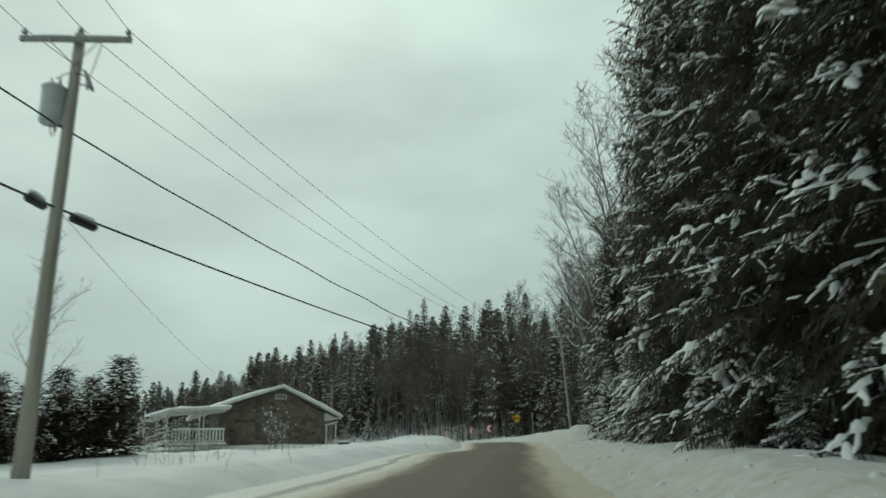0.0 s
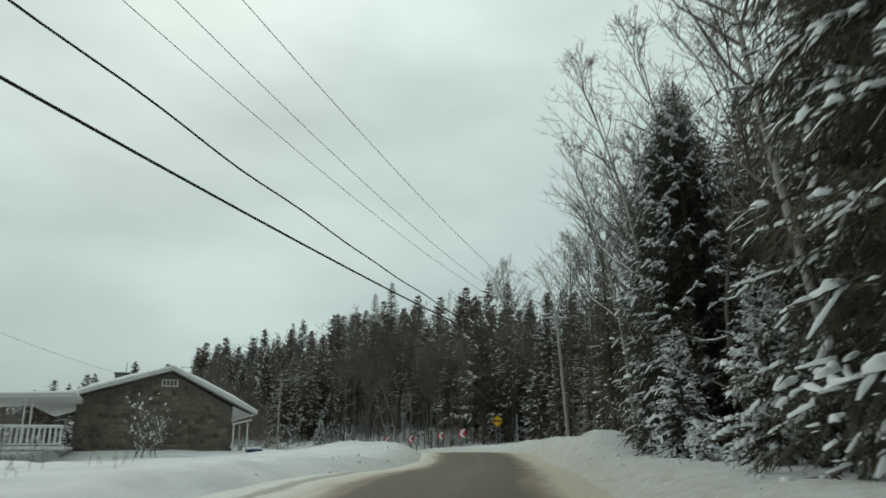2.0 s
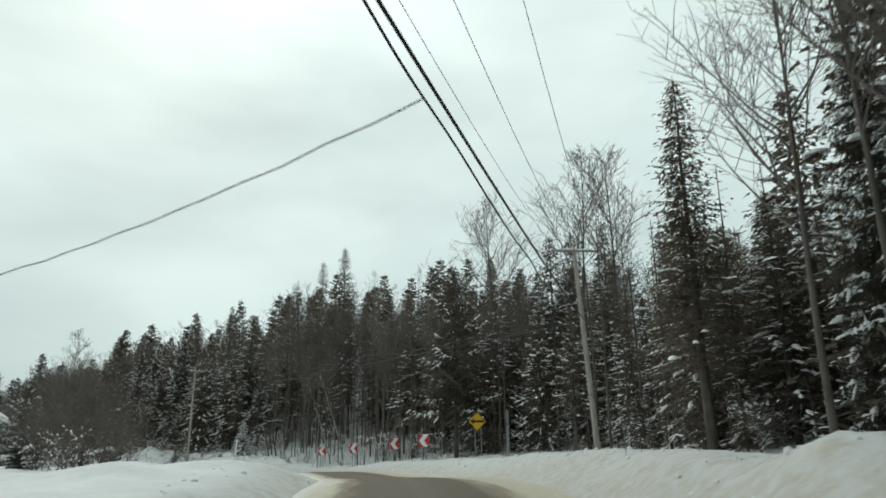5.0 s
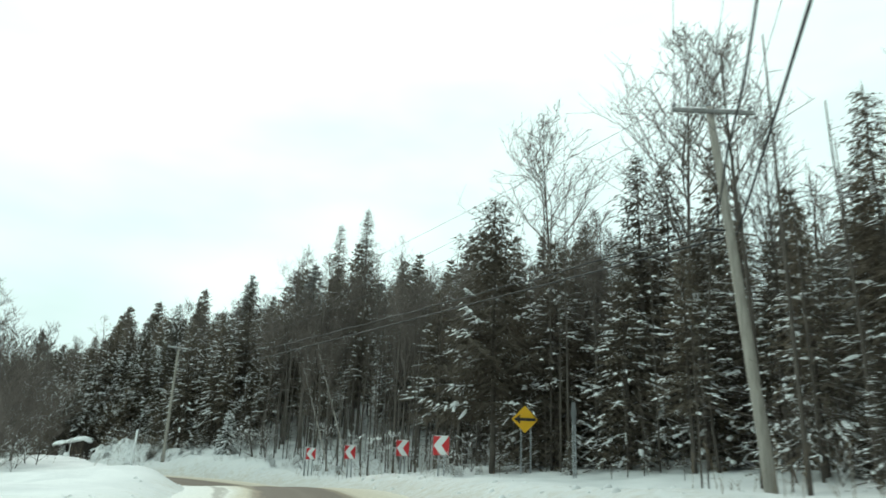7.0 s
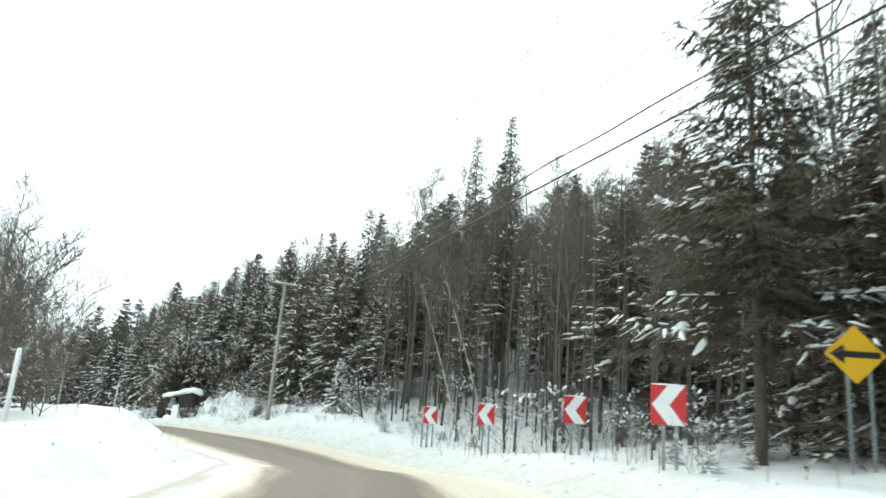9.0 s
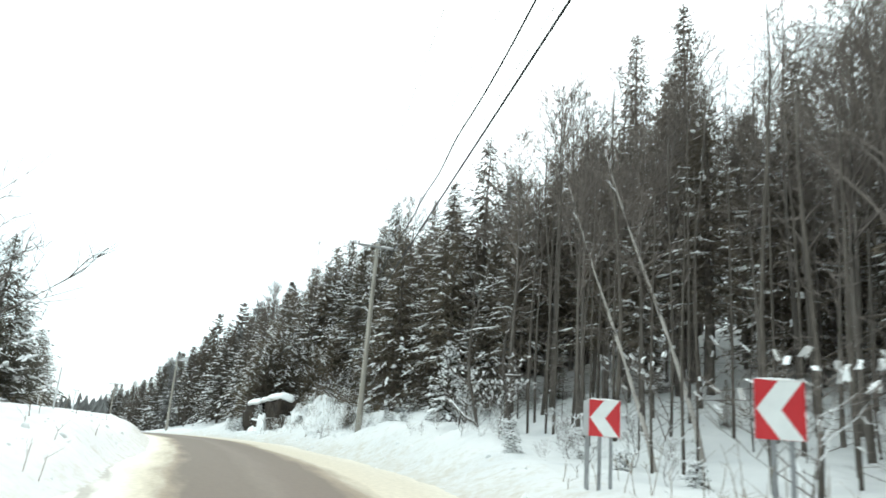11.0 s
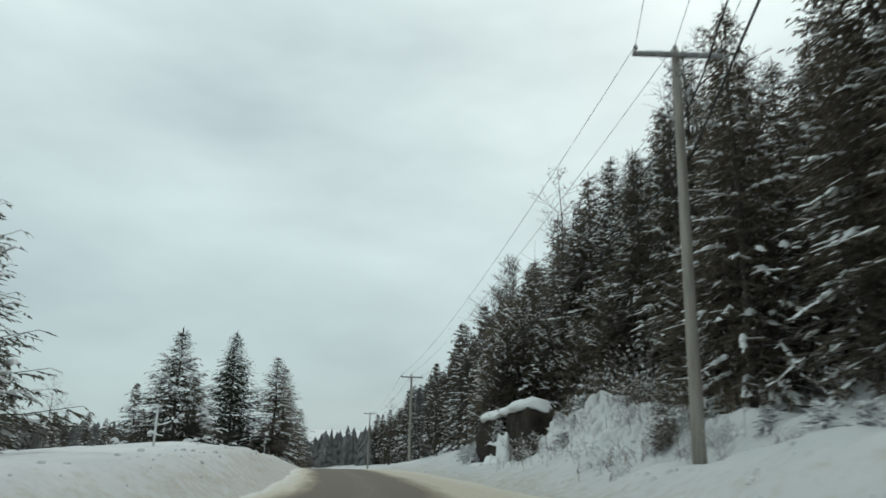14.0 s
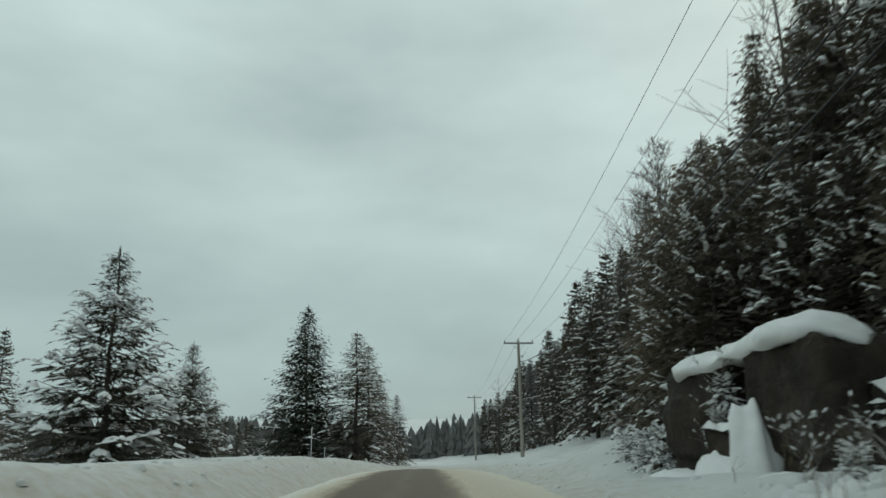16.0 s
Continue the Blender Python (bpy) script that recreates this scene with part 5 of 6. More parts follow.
# leaning birches past the last chevron
plant("birch2", -3.3, 120.6, 8.0, turn=0)
plant("birch2", -2.2, 121.8, 9.0, turn=8)
plant("stem2", -1.6, 124.6, 12.0)
for kind, x, y, h in (("snag", -9.84, 124.6, 8), ("snag", -9.63, 127.87, 9), ("snag", -23.2, 141.0, 7), ("snag", 11.0, 44.6, 11), ("stem1", -8.8, 126.81, 10), ("stem2", -7.98, 126.34, 10), ("stem2", -7.61, 125.99, 12), ("bare0", -6.74, 126.08, 11), ("stem0", -6.2, 125.0, 9), ("stem1", -5.4, 125.6, 11), ("bare1", -4.4, 125.4, 11), ("bare1", -10.6, 129.4, 13), ("high0", -5.0, 128.8, 9), ("bare1", -7.2, 128.6, 13), ("young0", -14.2, 131.4, 3.8), ("mid0", -12.9, 133.4, 9), ("high0", -15.6, 134.4, 9.5), ("high0", -11.4, 132.4, 10), ("stem2", -12.2, 129.0, 9), ("mid1", -16.6, 136.0, 13), ("mid2", -21.4, 139.6, 13), ("high1", -18.0, 138.4, 10.5), ("high0", -22.8, 141.8, 11.5), ("high1", -25.6, 143.9, 11.0), ("high0", -28.8, 146.8, 11.5), ("hi0", -25.8, 146.0, 15), ("hi2", -31.0, 150.5, 13), ("stem1", -3.4, 124.2, 10), ("stem2", -3.0, 126.0, 12)):
    plant(kind, x, y, h)
for _ in range(48):
    s, d = RNG.uniform(114, 149), RNG.uniform(4.8, 8.6)
    c, e = hermite([s])[0], hermite([s + 0.5])[0]
    t = Vector((e[0] - c[0], e[1] - c[1])).normalized()
    plant(RNG.choice(["shrub1", "bush", "shrub0"]), c[0] + t.y * d, c[1] - t.x * d, RNG.uniform(0.3, 0.9))
for _ in range(30):
    s, d = RNG.uniform(137, 146), RNG.uniform(5.0, 8.6)
    c, e = hermite([s])[0], hermite([s + 0.5])[0]
    t = Vector((e[0] - c[0], e[1] - c[1])).normalized()
    plant(RNG.choice(["shrub0", "shrub0", "shrub1"]), c[0] + t.y * d, c[1] - t.x * d, RNG.uniform(0.2, 0.45) if d < 6.6 else RNG.uniform(0.5, 1.0))
plant("dist0", -58.0, 176.0, 13.0)
plant("dist1", -64.0, 181.0, 12.0)
plant("dist2", -70.0, 186.0, 13.0)


def scatter(count, s_lo, s_hi, d_lo, d_hi, kinds, h_lo, h_hi, gap, power=1.0):
    made = 0
    for _ in range(count * 30):
        if made >= count:
            break
        s = RNG.uniform(s_lo, s_hi)
        d = d_lo + (d_hi - d_lo) * RNG.random() ** power
        c = hermite([s])[0]
        e = hermite([s + 0.5])[0]
        t = Vector((e[0] - c[0], e[1] - c[1])).normalized()
        x, y = c[0] + t.y * d, c[1] - t.x * d
        _, dd, _ = nearest([x], [y])
        if dd[0] * (1 if d > 0 else -1) < abs(d_lo) * 0.98:
            continue
        if any((x - a) ** 2 + (y - b) ** 2 < gap * gap for a, b in PLACED):
            continue
        plant(RNG.choice(kinds), x, y, RNG.uniform(h_lo, h_hi), wide=RNG.uniform(0.95, 1.3))
        made += 1


# the wood beside the straight, behind the first row
scatter(28, -25, 66, 13, 30, ["mid0", "far1", "far2"], 16, 22, 2.4)
scatter(26, 44, 84, 12.5, 34, ["far0", "mid1", "high0", "high1", "bare1"], 11, 15, 2.2)
scatter(12, 40, 64, 8.8, 14, ["bare0", "birch1", "bare2"], 10, 16, 1.3)
# the wood round the outside of the bend, front edge first
scatter(34, 66, 98, 11.5, 24, ["high0", "high1", "mid1", "far1"], 8.5, 12, 1.9)
scatter(10, 64, 112, 15, 26, ["far0", "far1", "far2"], 4, 8, 1.6)
scatter(12, 98, 112, 12.5, 24, ["high0", "high1"], 10, 14, 2.0)
scatter(18, 106, 124, 18, 32, ["far0", "far2", "mid1"], 12, 16, 2.3)
scatter(26, 98, 122, 7.6, 12, ["stem0", "stem1", "stem2"], 4, 11, 0.6)
scatter(14, 98, 124, 6.6, 10, ["shrub0", "shrub1"], 1.0, 2.2, 0.8)
scatter(16, 104, 125, 10.5, 22, ["bare0", "bare1"], 12, 16, 1.6)
scatter(18, 118, 136, 10.5, 24, ["high0", "high1", "bare0"], 10, 13, 1.9)
scatter(22, 134, 156, 11.0, 25, ["mid0", "mid1", "mid2"], 11, 14, 1.9)
scatter(16, 150, 172, 13.0, 22, ["mid0", "far1", "far2"], 12, 14.5, 2.1)
scatter(14, 172, 196, 13.0, 22, ["mid0", "far1", "far2"], 12, 15, 2.1)
scatter(9, 132, 156, 10.2, 13, ["arbor"], 4, 7.5, 1.5)
scatter(30, 92, 132, 11, 22, ["bare0", "bare1", "bare2"], 9, 14, 1.2)
scatter(60, 68, 185, 11, 40, ["bare0", "bare1", "bare2"], 11.5, 15.5, 1.5)
scatter(96, 66, 128, 9.5, 28, ["stem0", "stem1", "stem2"], 8, 13, 0.8)
scatter(50, 62, 126, 9.2, 17, ["stem0", "stem1", "stem2"], 2.5, 5.5, 0.5)
scatter(24, 62, 126, 10.0, 17, ["arbor", "far0", "far1"], 1.5, 3.5, 1.0)
scatter(30, 20, 80, 10, 26, ["stem0", "stem1", "stem2"], 8, 12, 0.9)
scatter(24, 66, 122, 9.6, 15, ["shrub0", "shrub1"], 1.2, 2.2, 0.7)
# single trees at the edge of the far side
scatter(16, 150, 290, -40, -19, ["far0", "far1", "far2", "bare2"], 6, 10, 2.4)
scatter(14, 118, 190, -80, -38, ["far0", "far1", "bare2"], 5, 8, 2.6)
scatter(12, 84, 108, -36, -22, ["thicket"], 3, 5, 1.6)


def joined_wood(name, label, spots):
    """A stand too deep to count: many trees of the simple kinds joined into one mesh."""
    parts = []
    for kind in ("dist0", "dist1", "dist2", "bare2"):
        sets = []
        for c in PROTO[kind].children:
            me = c.data
            co = np.empty(len(me.vertices) * 3)
            me.vertices.foreach_get("co", co)
            li = np.empty(len(me.loops), int)
            me.loops.foreach_get("vertex_index", li)
            ls = np.empty(len(me.polygons), int)
            me.polygons.foreach_get("loop_start", ls)
            sets.append((co.reshape(-1, 3), li, ls, me.materials[0]))
        parts.append(sets)
    mats = []
    V, L, P, M = [], [], [], []
    nv = nl = 0
    for kind, x, y, z, k, w, turn in spots:
        c, s = math.cos(turn), math.sin(turn)
        rot = np.array([[c * k * w, -s * k * w, 0], [s * k * w, c * k * w, 0], [0, 0, k]])
        for co, li, ls, mat in parts[kind]:
            if mat not in mats:
                mats.append(mat)
            V.append(co @ rot.T + (x, y, z))
            L.append(li + nv)
            P.append(ls + nl)
            M.append(np.full(len(ls), mats.index(mat)))
            nv += len(co)
            nl += len(li)
    V, L, P, M = np.concatenate(V), np.concatenate(L), np.concatenate(P), np.concatenate(M)
    me = bpy.data.meshes.new(name)
    me.vertices.add(len(V))
    me.vertices.foreach_set("co", V.ravel())
    me.loops.add(len(L))
    me.loops.foreach_set("vertex_index", L)
    me.polygons.add(len(P))
    me.polygons.foreach_set("loop_start", P)
    for mat in mats:
        me.materials.append(mat)
    me.polygons.foreach_set("material_index", M)
    me.update(calc_edges=True)
    return tagged(new(name, me), label, "woods", kind="stuff")


def spots_in(count, s_lo, s_hi, d_lo, d_hi, h_lo, h_hi, gap, bare=0.12):
    out, taken = [], list(PLACED)
    for _ in range(count * 25):
        if len(out) >= count:
            break
        s, d = RNG.uniform(s_lo, s_hi), RNG.uniform(d_lo, d_hi)
        c, e = hermite([s])[0], hermite([s + 0.5])[0]
        t = Vector((e[0] - c[0], e[1] - c[1])).normalized()
        x, y = c[0] + t.y * d, c[1] - t.x * d
        _, dd, _ = nearest([x], [y])
        if abs(dd[0]) < min(abs(d_lo), abs(d_hi)) * 0.95 or dd[0] * d < 0:
            continue
        if any((x - a) ** 2 + (y - b) ** 2 < gap * gap for a, b in taken):
            continue
        taken.append((x, y))
        kind = 3 if RNG.random() < bare else RNG.randint(0, 2)
        out.append((kind, x, y, gz(x, y) - 0.1, RNG.uniform(h_lo, h_hi) / (13.0 if kind == 3 else 14.0), RNG.uniform(1.0, 1.4), RNG.uniform(0, 6.28)))
    return out


joined_wood("hillside_wood", "dense snow-dusted conifers covering the hillside above the bend", spots_in(120, 62, 190, 24, 50, 15, 20, 2.0, 0.35) + spots_in(80, 62, 170, 50, 95, 17, 22, 2.4))
joined_wood("roadside_wood", "conifer wood along the road running downhill", spots_in(110, 172, 300, 19, 62, 15, 19.5, 2.3, 0.05) + spots_in(40, 176, 260, 14, 34, 11, 14, 2.0, 0.3) + spots_in(40, 196, 330, 13.0, 22, 10, 13, 2.3) + spots_in(60, 190, 320, -150, -60, 9, 12, 3.0, 0.1) + spots_in(52, 160, 330, -60, -22, 7, 11, 2.2, 0.12))

# ---- far woods: one belt of simple conifers all round ----


def far_woods():
    rng = random.Random(5)
    cr = Soup()
    for n in range(2900):
        ang = rng.uniform(0, 360) if n % 3 else rng.uniform(125, 165)
        rad = 190 + 200 * rng.random() ** 1.3
        x, y = -30 + rad * math.cos(radians(ang)), 100 + rad * math.sin(radians(ang))
        s, d, z = nearest([x], [y])
        if (-22 < d[0] < 10 and s[0] < 330) or (d[0] > 0 and s[0] < 60 and d[0] < 60):
            continue
        base = gz(x, y)
        h, r = rng.uniform(8, 12), rng.uniform(2.4, 3.8)
        tiers = 5
        for k in range(tiers):
            f0 = 0.05 + 0.95 * k / tiers
            rr = r * (1 - f0) ** 0.75 + 0.2
            m = 6
            o = len(cr.v)
            cr.v.append((x, y, base + h * min(1.0, f0 + 1.5 / tiers)))
            off = rng.random() * 6
            for j in range(m):
                a = off + 6.283 * (j + rng.uniform(-0.3, 0.3)) / m
                q = rr * rng.uniform(0.6, 1.2)
                zz = base + h * f0 - rng.uniform(-0.1, 0.9)
                cr.v.append((x + q * math.cos(a), y + q * math.sin(a), zz))
                cr.v.append((x + 0.35 * q * math.cos(a + 0.5), y + 0.35 * q * math.sin(a + 0.5), zz + h * 0.06))
            cr.f.extend([(o, o + 1 + 2 * j, o + 2 + 2 * j) for j in range(m)])
            cr.f.extend([(o, o + 2 + 2 * j, o + 1 + (2 * j + 2) % (2 * m)) for j in range(m)])
    # the belt's pale grey stands in for haze over the far hills
    ob = cr.make("far_woods", HAZED_FIR, shade=False)
    tagged(ob, "distant frosted conifer woods on the snowy hills", "woods", kind="stuff")


far_woods()

# ---- the house ----
HOUSE = pose(-19.85, 68.9, 0.0, 0, 0, 22.0)  # x runs along the gable wall towards the bend, y runs back under the ridge


def house():
    w, depth, zb, xr, zr, zl, zright = 9.2, 13.0, -0.3, 5.3, 5.62, 3.95, 3.36
    t = thing("house", HOUSE, "single-storey stone house with a snow-covered low gable roof", "house")
    # gable wall of mortar with its field stones
    gable = Soup()
    prof = [(0, zb), (w, zb), (w, zright), (xr, zr - 0.12), (0, zl - 0.1)]
    n = len(prof)
    gable.add([(x, 0.0, z) for x, z in prof] + [(x, 0.3, z) for x, z in prof], [tuple(range(n)), tuple(reversed(range(n, 2 * n)))] + [(k, k + n, (k + 1) % n + n, (k + 1) % n) for k in range(n)])
    wall = gable.make("gable_wall", MORTAR, t, "stone-faced gable wall", shade=False)
    for nm, x0, y0, sx, sy, hi in (("side_wall", 0.15, depth / 2 + 0.15, 0.3, depth - 0.3, zl - 0.12), ("side_wall", w - 0.15, depth / 2 + 0.15, 0.3, depth - 0.3, zright), ("back_wall", w / 2, depth + 0.15, w, 0.3, zright)):
        bevelled(nm, (sx, sy, hi - zb), SIDING, t, (x0, y0, (hi + zb) / 2), 0.01)
    stones(wall, w, lambda x: zl + (zr - zl) * x / xr if x < xr else zr + (zright - zr) * (x - xr) / (w - xr))
    # roof planes: thick slabs with snow over them
    fr, bk = -0.9, depth + 0.9
    left_end, right_end = (-2.3, zl - 0.72), (w + 1.5, zright - 0.42)
    for lo in (left_end, right_end):
        slab(t, "roof", (xr, zr), lo, fr, bk, 0.16, PAINT_W, 0.0)
        slab(t, "roof_snow", (xr, zr + 0.14), (lo[0], lo[1] + 0.14), fr - 0.05, bk, 0.26, SNOW, 0.09, "thick smooth snow on the roof")
    # eave return and small porch on the side towards the bend
    bevelled("soffit", (1.35, 13.4, 0.05), PAINT_W, t, (w + 0.72, depth / 2 - 0.1, zright - 0.45), 0.01)
    plate("eave_return", [(w + 0.02, zright - 0.5), (w + 1.35, zright - 0.5), (w + 0.02, zright + 0.1)], -0.06, 0.0, PAINT_W, t)
    for px, py in ((w + 0.12, -0.4), (w + 1.0, -0.4), (w + 1.0, 3.4), (w + 0.12, 3.4)):
        bevelled("porch_post", (0.09, 0.09, 2.5), PAINT_W, t, (px, py, 1.15), 0.01)
    bevelled("porch_beam", (1.25, 0.09, 0.12), PAINT_W, t, (w + 0.62, -0.4, 2.45), 0.01, rot=(0, -14, 0))
    bevelled("porch_floor", (1.5, 4.5, 0.16), SIDING, t, (w + 0.75, 1.8, 0.25), 0.01)
    # louvre in the gable
    louvre = bevelled("louvre", (1.0, 0.05, 0.45), PAINT_W, t, (xr - 0.1, -0.075, zr - 0.78), 0.01)
    for k in range(4):
        bevelled("slat", (0.16, 0.03, 0.32), SIDING, louvre, (xr - 0.43 + 0.22 * k, -0.105, zr - 0.78), 0.005)
    # chimney
    ch = bevelled("chimney", (0.95, 0.8, 1.0), SIDING, t, (2.2, 8.2, zr - 0.1), 0.01, "dark square chimney")
    bevelled("chimney_cap", (1.1, 0.95, 0.08), SIDING, ch, (2.2, 8.2, zr + 0.52), 0.01)
    pipe = Soup()
    pipe.tube([(2.45, 8.2, zr + 0.4), (2.45, 8.2, zr + 1.35)], [0.035, 0.03], 8)
    pipe.make("vent_pipe", STEEL, ch)
    # covered deck that stands forward of the gable
    slab(t, "porch_roof", (0.3, 3.42), (-4.0, 3.22), -7.3, 0.8, 0.14, PAINT_W, 0.0)
    slab(t, "porch_snow", (0.35, 3.56), (-4.0, 3.36), -7.4, 0.8, 0.20, SNOW, 0.09, "thick snow on the porch roof")
    slab(t, "porch_roof", (-4.0, 3.22), (-6.1, 2.48), -7.3, 0.8, 0.14, PAINT_W, 0.0)
    slab(t, "porch_snow", (-4.0, 3.36), (-6.2, 2.62), -7.4, 0.8, 0.18, SNOW, 0.09, "thick snow on the porch roof")
    bevelled("deck", (4.2, 7.0, 0.18), PAINT_W, t, (-2.0, -3.2, 0.82), 0.01)
    for px in (-1.95, -1.62, -4.3, -5.9):
        bevelled("deck_post", (0.08, 0.08, 3.3), PAINT_W, t, (px, -6.5, 1.65), 0.01)
    rail = bevelled("handrail", (3.9, 0.09, 0.10), PAINT_W, t, (-1.95, -6.6, 1.86), 0.01)
    bevelled("bottom_rail", (3.9, 0.06, 0.08), PAINT_W, t, (-1.95, -6.6, 1.0), 0.01)
    bevelled("snow_strip", (3.8, 0.11, 0.06), SNOW, rail, (-1.95, -6.6, 1.94), 0.02)
    for k in range(16):
        bevelled("baluster", (0.11, 0.03, 0.82), PAINT_W, t, (-0.12 - 0.25 * k, -6.6, 1.42), 0.005)
    # snowed-in steps going down from the end of the deck
    slab(t, "stair_snow", (-4.0, 0.92), (-7.3, -0.1), -6.9, -4.6, 0.30, SNOW, 0.09, "snow drifted over the deck stairs")
    bevelled("stair_rail", (3.6, 0.08, 0.10), PAINT_W, t, (-5.7, -6.75, 1.28), 0.01, rot=(0, -17.5, 0))
    for k in range(3):
        bevelled("stair_post", (0.09, 0.09, 1.3), PAINT_W, t, (-4.3 - 1.35 * k, -6.75, 1.05 - 0.42 * k), 0.01)
    lat = Soup()
    for k in range(30):
        for tilt in (-45, 45):
            lat.box((-0.1 - 0.13 * k, -6.56 + (0.012 if tilt > 0 else 0), 0.40), (0.03, 0.01, 1.0), Matrix.Rotation(radians(tilt), 3, "Y"))
    lat.make("lattice", PAINT_W, t, "white lattice skirt under the deck", shade=False)
    wf = bevelled("window", (1.5, 0.06, 1.1), PAINT_W, t, (-0.02, 2.6, 2.1), 0.01, rot=(0, 0, 90))
    bevelled("pane", (1.34, 0.03, 0.94), DARK_GLASS, wf, (-0.06, 2.6, 2.1), 0.005, rot=(0, 0, 90))
    return t


def slab(parent, name, hi, lo, y0, y1, thick, mat, round_edge, label=""):
    """A sloping slab from the ridge side (x, z) to the eave side, between two ends."""
    n = 7
    so = Soup()
    ny_ = 24 if round_edge else 2
    for a in range(n + 1):
        u = a / n
        x, z = hi[0] + (lo[0] - hi[0]) * u, hi[1] + (lo[1] - hi[1]) * u
        for b in range(ny_ + 1):
            y = y0 + (y1 - y0) * b / ny_
            edge = min(1.0, min(u * n, (1 - u) * n * 1.2 + 0.15, b + 0.35, ny_ - b + 0.35)) if round_edge else 1.0
            edge = max(edge, 0.45) if u < 0.01 else edge
            wav = 0.06 * math.sin(y * 0.9 + x) + 0.03 * math.sin(y * 2.7 + x * 3) if round_edge else 0.0
            top = thick * (0.35 + 0.65 * edge) + wav * edge
            so.v.append((x, y, z))
            so.v.append((x, y, z + top))
    row = (ny_ + 1) * 2
    flip = lo[0] > hi[0]

    def quad(*q):
        so.f.append(q if flip else tuple(reversed(q)))

    for a in range(n):
        for b in range(ny_):
            i = a * row + b * 2
            quad(i + 1, i + row + 1, i + row + 3, i + 3)
            quad(i, i + 2, i + row + 2, i + row)
        e = a * row
        quad(e, e + row, e + row + 1, e + 1)
        e = a * row + ny_ * 2
        quad(e, e + 1, e + row + 1, e + row)
    for b in range(ny_):
        i = b * 2
        quad(i, i + 1, i + 3, i + 2)
        i = n * row + b * 2
        quad(i, i + 2, i + 3, i + 1)
    return so.make(name, mat, parent, label, shade=bool(round_edge))


def stones(wall, w, top_at):
    """Irregular field stones, each its own, proud of the mortar."""
    rng = random.Random(3)
    shapes = []
    for k in range(14):
        m = rng.randint(7, 9)
        ring = []
        for j in range(m):
            c, q = math.cos(6.283 * (j + 0.5) / m), math.sin(6.283 * (j + 0.5) / m)
            r = min(1 / max(abs(c), abs(q)), 1.22) * rng.uniform(0.86, 1.0)
            ring.append((c * r, q * r))
        v = [(x, 0.03, z) for x, z in ring] + [(x * 0.93, -0.03, z * 0.91) for x, z in ring] + [(0, -0.045, 0)]
        f = [(j, (j + 1) % m, (j + 1) % m + m, j + m) for j in range(m)] + [(j + m, (j + 1) % m + m, 2 * m) for j in range(m)]
        me = bpy.data.meshes.new("stone")
        me.from_pydata(v, [], f)
        me.materials.append(STONE_WALL)
        shapes.append(me)
    z = 0.55
    count = 0
    while z < 5.4:
        x = 0.2 + rng.uniform(0, 0.15)
        rowh = rng.uniform(0.20, 0.42)
        while x < w - 0.15:
            sw = rng.uniform(0.24, 0.80)
            top = min(top_at(x), top_at(x + sw))
            if z + rowh < top - 0.16 and count < 330:
                ob = new("stone", rng.choice(shapes))
                ob.parent = wall
                ob.matrix_basis = pose(x + sw / 2, rng.uniform(-0.012, 0.012), z + rowh / 2 + rng.uniform(-0.05, 0.05), 0, rng.uniform(-14, 14), 0) @ Matrix.Diagonal((sw / 2 * 1.02, 1, rowh / 2 * rng.uniform(0.9, 1.15), 1))
                count += 1
            x += sw
        z += rowh


house()
for lx, ly, h in ((-2.2, -9.2, 1.5), (-3.6, -8.8, 1.9), (-5.0, -9.4, 1.7), (-6.2, -8.6, 1.4), (-4.4, -10.4, 1.2), (-1.0, -8.6, 1.1)):
    at = HOUSE @ Vector((lx, ly, 0))
    plant("shrub0", at.x, at.y, h)
low_a, low_b = pole_ends[0][1][4], pole_ends[1][1][4]
dro = low_a.lerp(low_b, 0.594) - Vector((0, 0, SAGS[0, 1][4] * 4 * 0.594 * 0.406))
house_end = HOUSE @ Vector((6.0, 3.0, 6.2))
span("service_cable", dro, house_end, 0.8, 0.014, CABLE, "thin black service cable running to the house", "cable", 0.012, 50)
mast = thing("service_mast", HOUSE @ pose(6.0, 3.0, 5.1), "thin service mast on the house roof", "mast")
ms = Soup()
ms.tube([(0, 0, 0), (0, 0, 1.2)], [0.03, 0.025], 8)
ms.make("pipe", STEEL, mast)

span("drop_wire", pole_ends[0][1][5], HOUSE @ Vector((3.0, 8.0, 5.9)), 0.7, 0.007, WIRE, "thin wire from the pole to the house", "wire")

# ---- blue bin by the side porch ----
BLUE = varied("faded_blue_plastic", (0.022, 0.055, 0.12), (0.035, 0.080, 0.16), 3.0, 0.5)
bin_at = (-9.0, 69.2)
bin_thing = thing("recycling_bin", pose(bin_at[0], bin_at[1], gz(*bin_at) - 0.62, 0, 0, 22), "blue plastic recycling bin half sunk in snow", "bin")
bin_body = Soup()
ring = [(-1, -1), (1, -1), (1, 1), (-1, 1)]
bin_body.add([(0.42 * a * k, 0.30 * b * k, z) for z, k in ((0, 0.82), (0.62, 1.0), (0.66, 1.06), (0.70, 1.06)) for a, b in ring], [(4 * r + q, 4 * r + (q + 1) % 4, 4 * r + 4 + (q + 1) % 4, 4 * r + 4 + q) for r in range(3) for q in range(4)] + [(3, 2, 1, 0)])
bin_body.make("body", BLUE, bin_thing, shade=False)
bevelled("lid", (0.94, 0.68, 0.06), BLUE, bin_thing, (0, 0, 0.73), 0.02)
bevelled("snow_cap", (0.86, 0.60, 0.16), SNOW, bin_thing, (0, 0, 0.84), 0.07, "snow on the lid", seg=3)

# ---- the rock outcrop beside the road ----


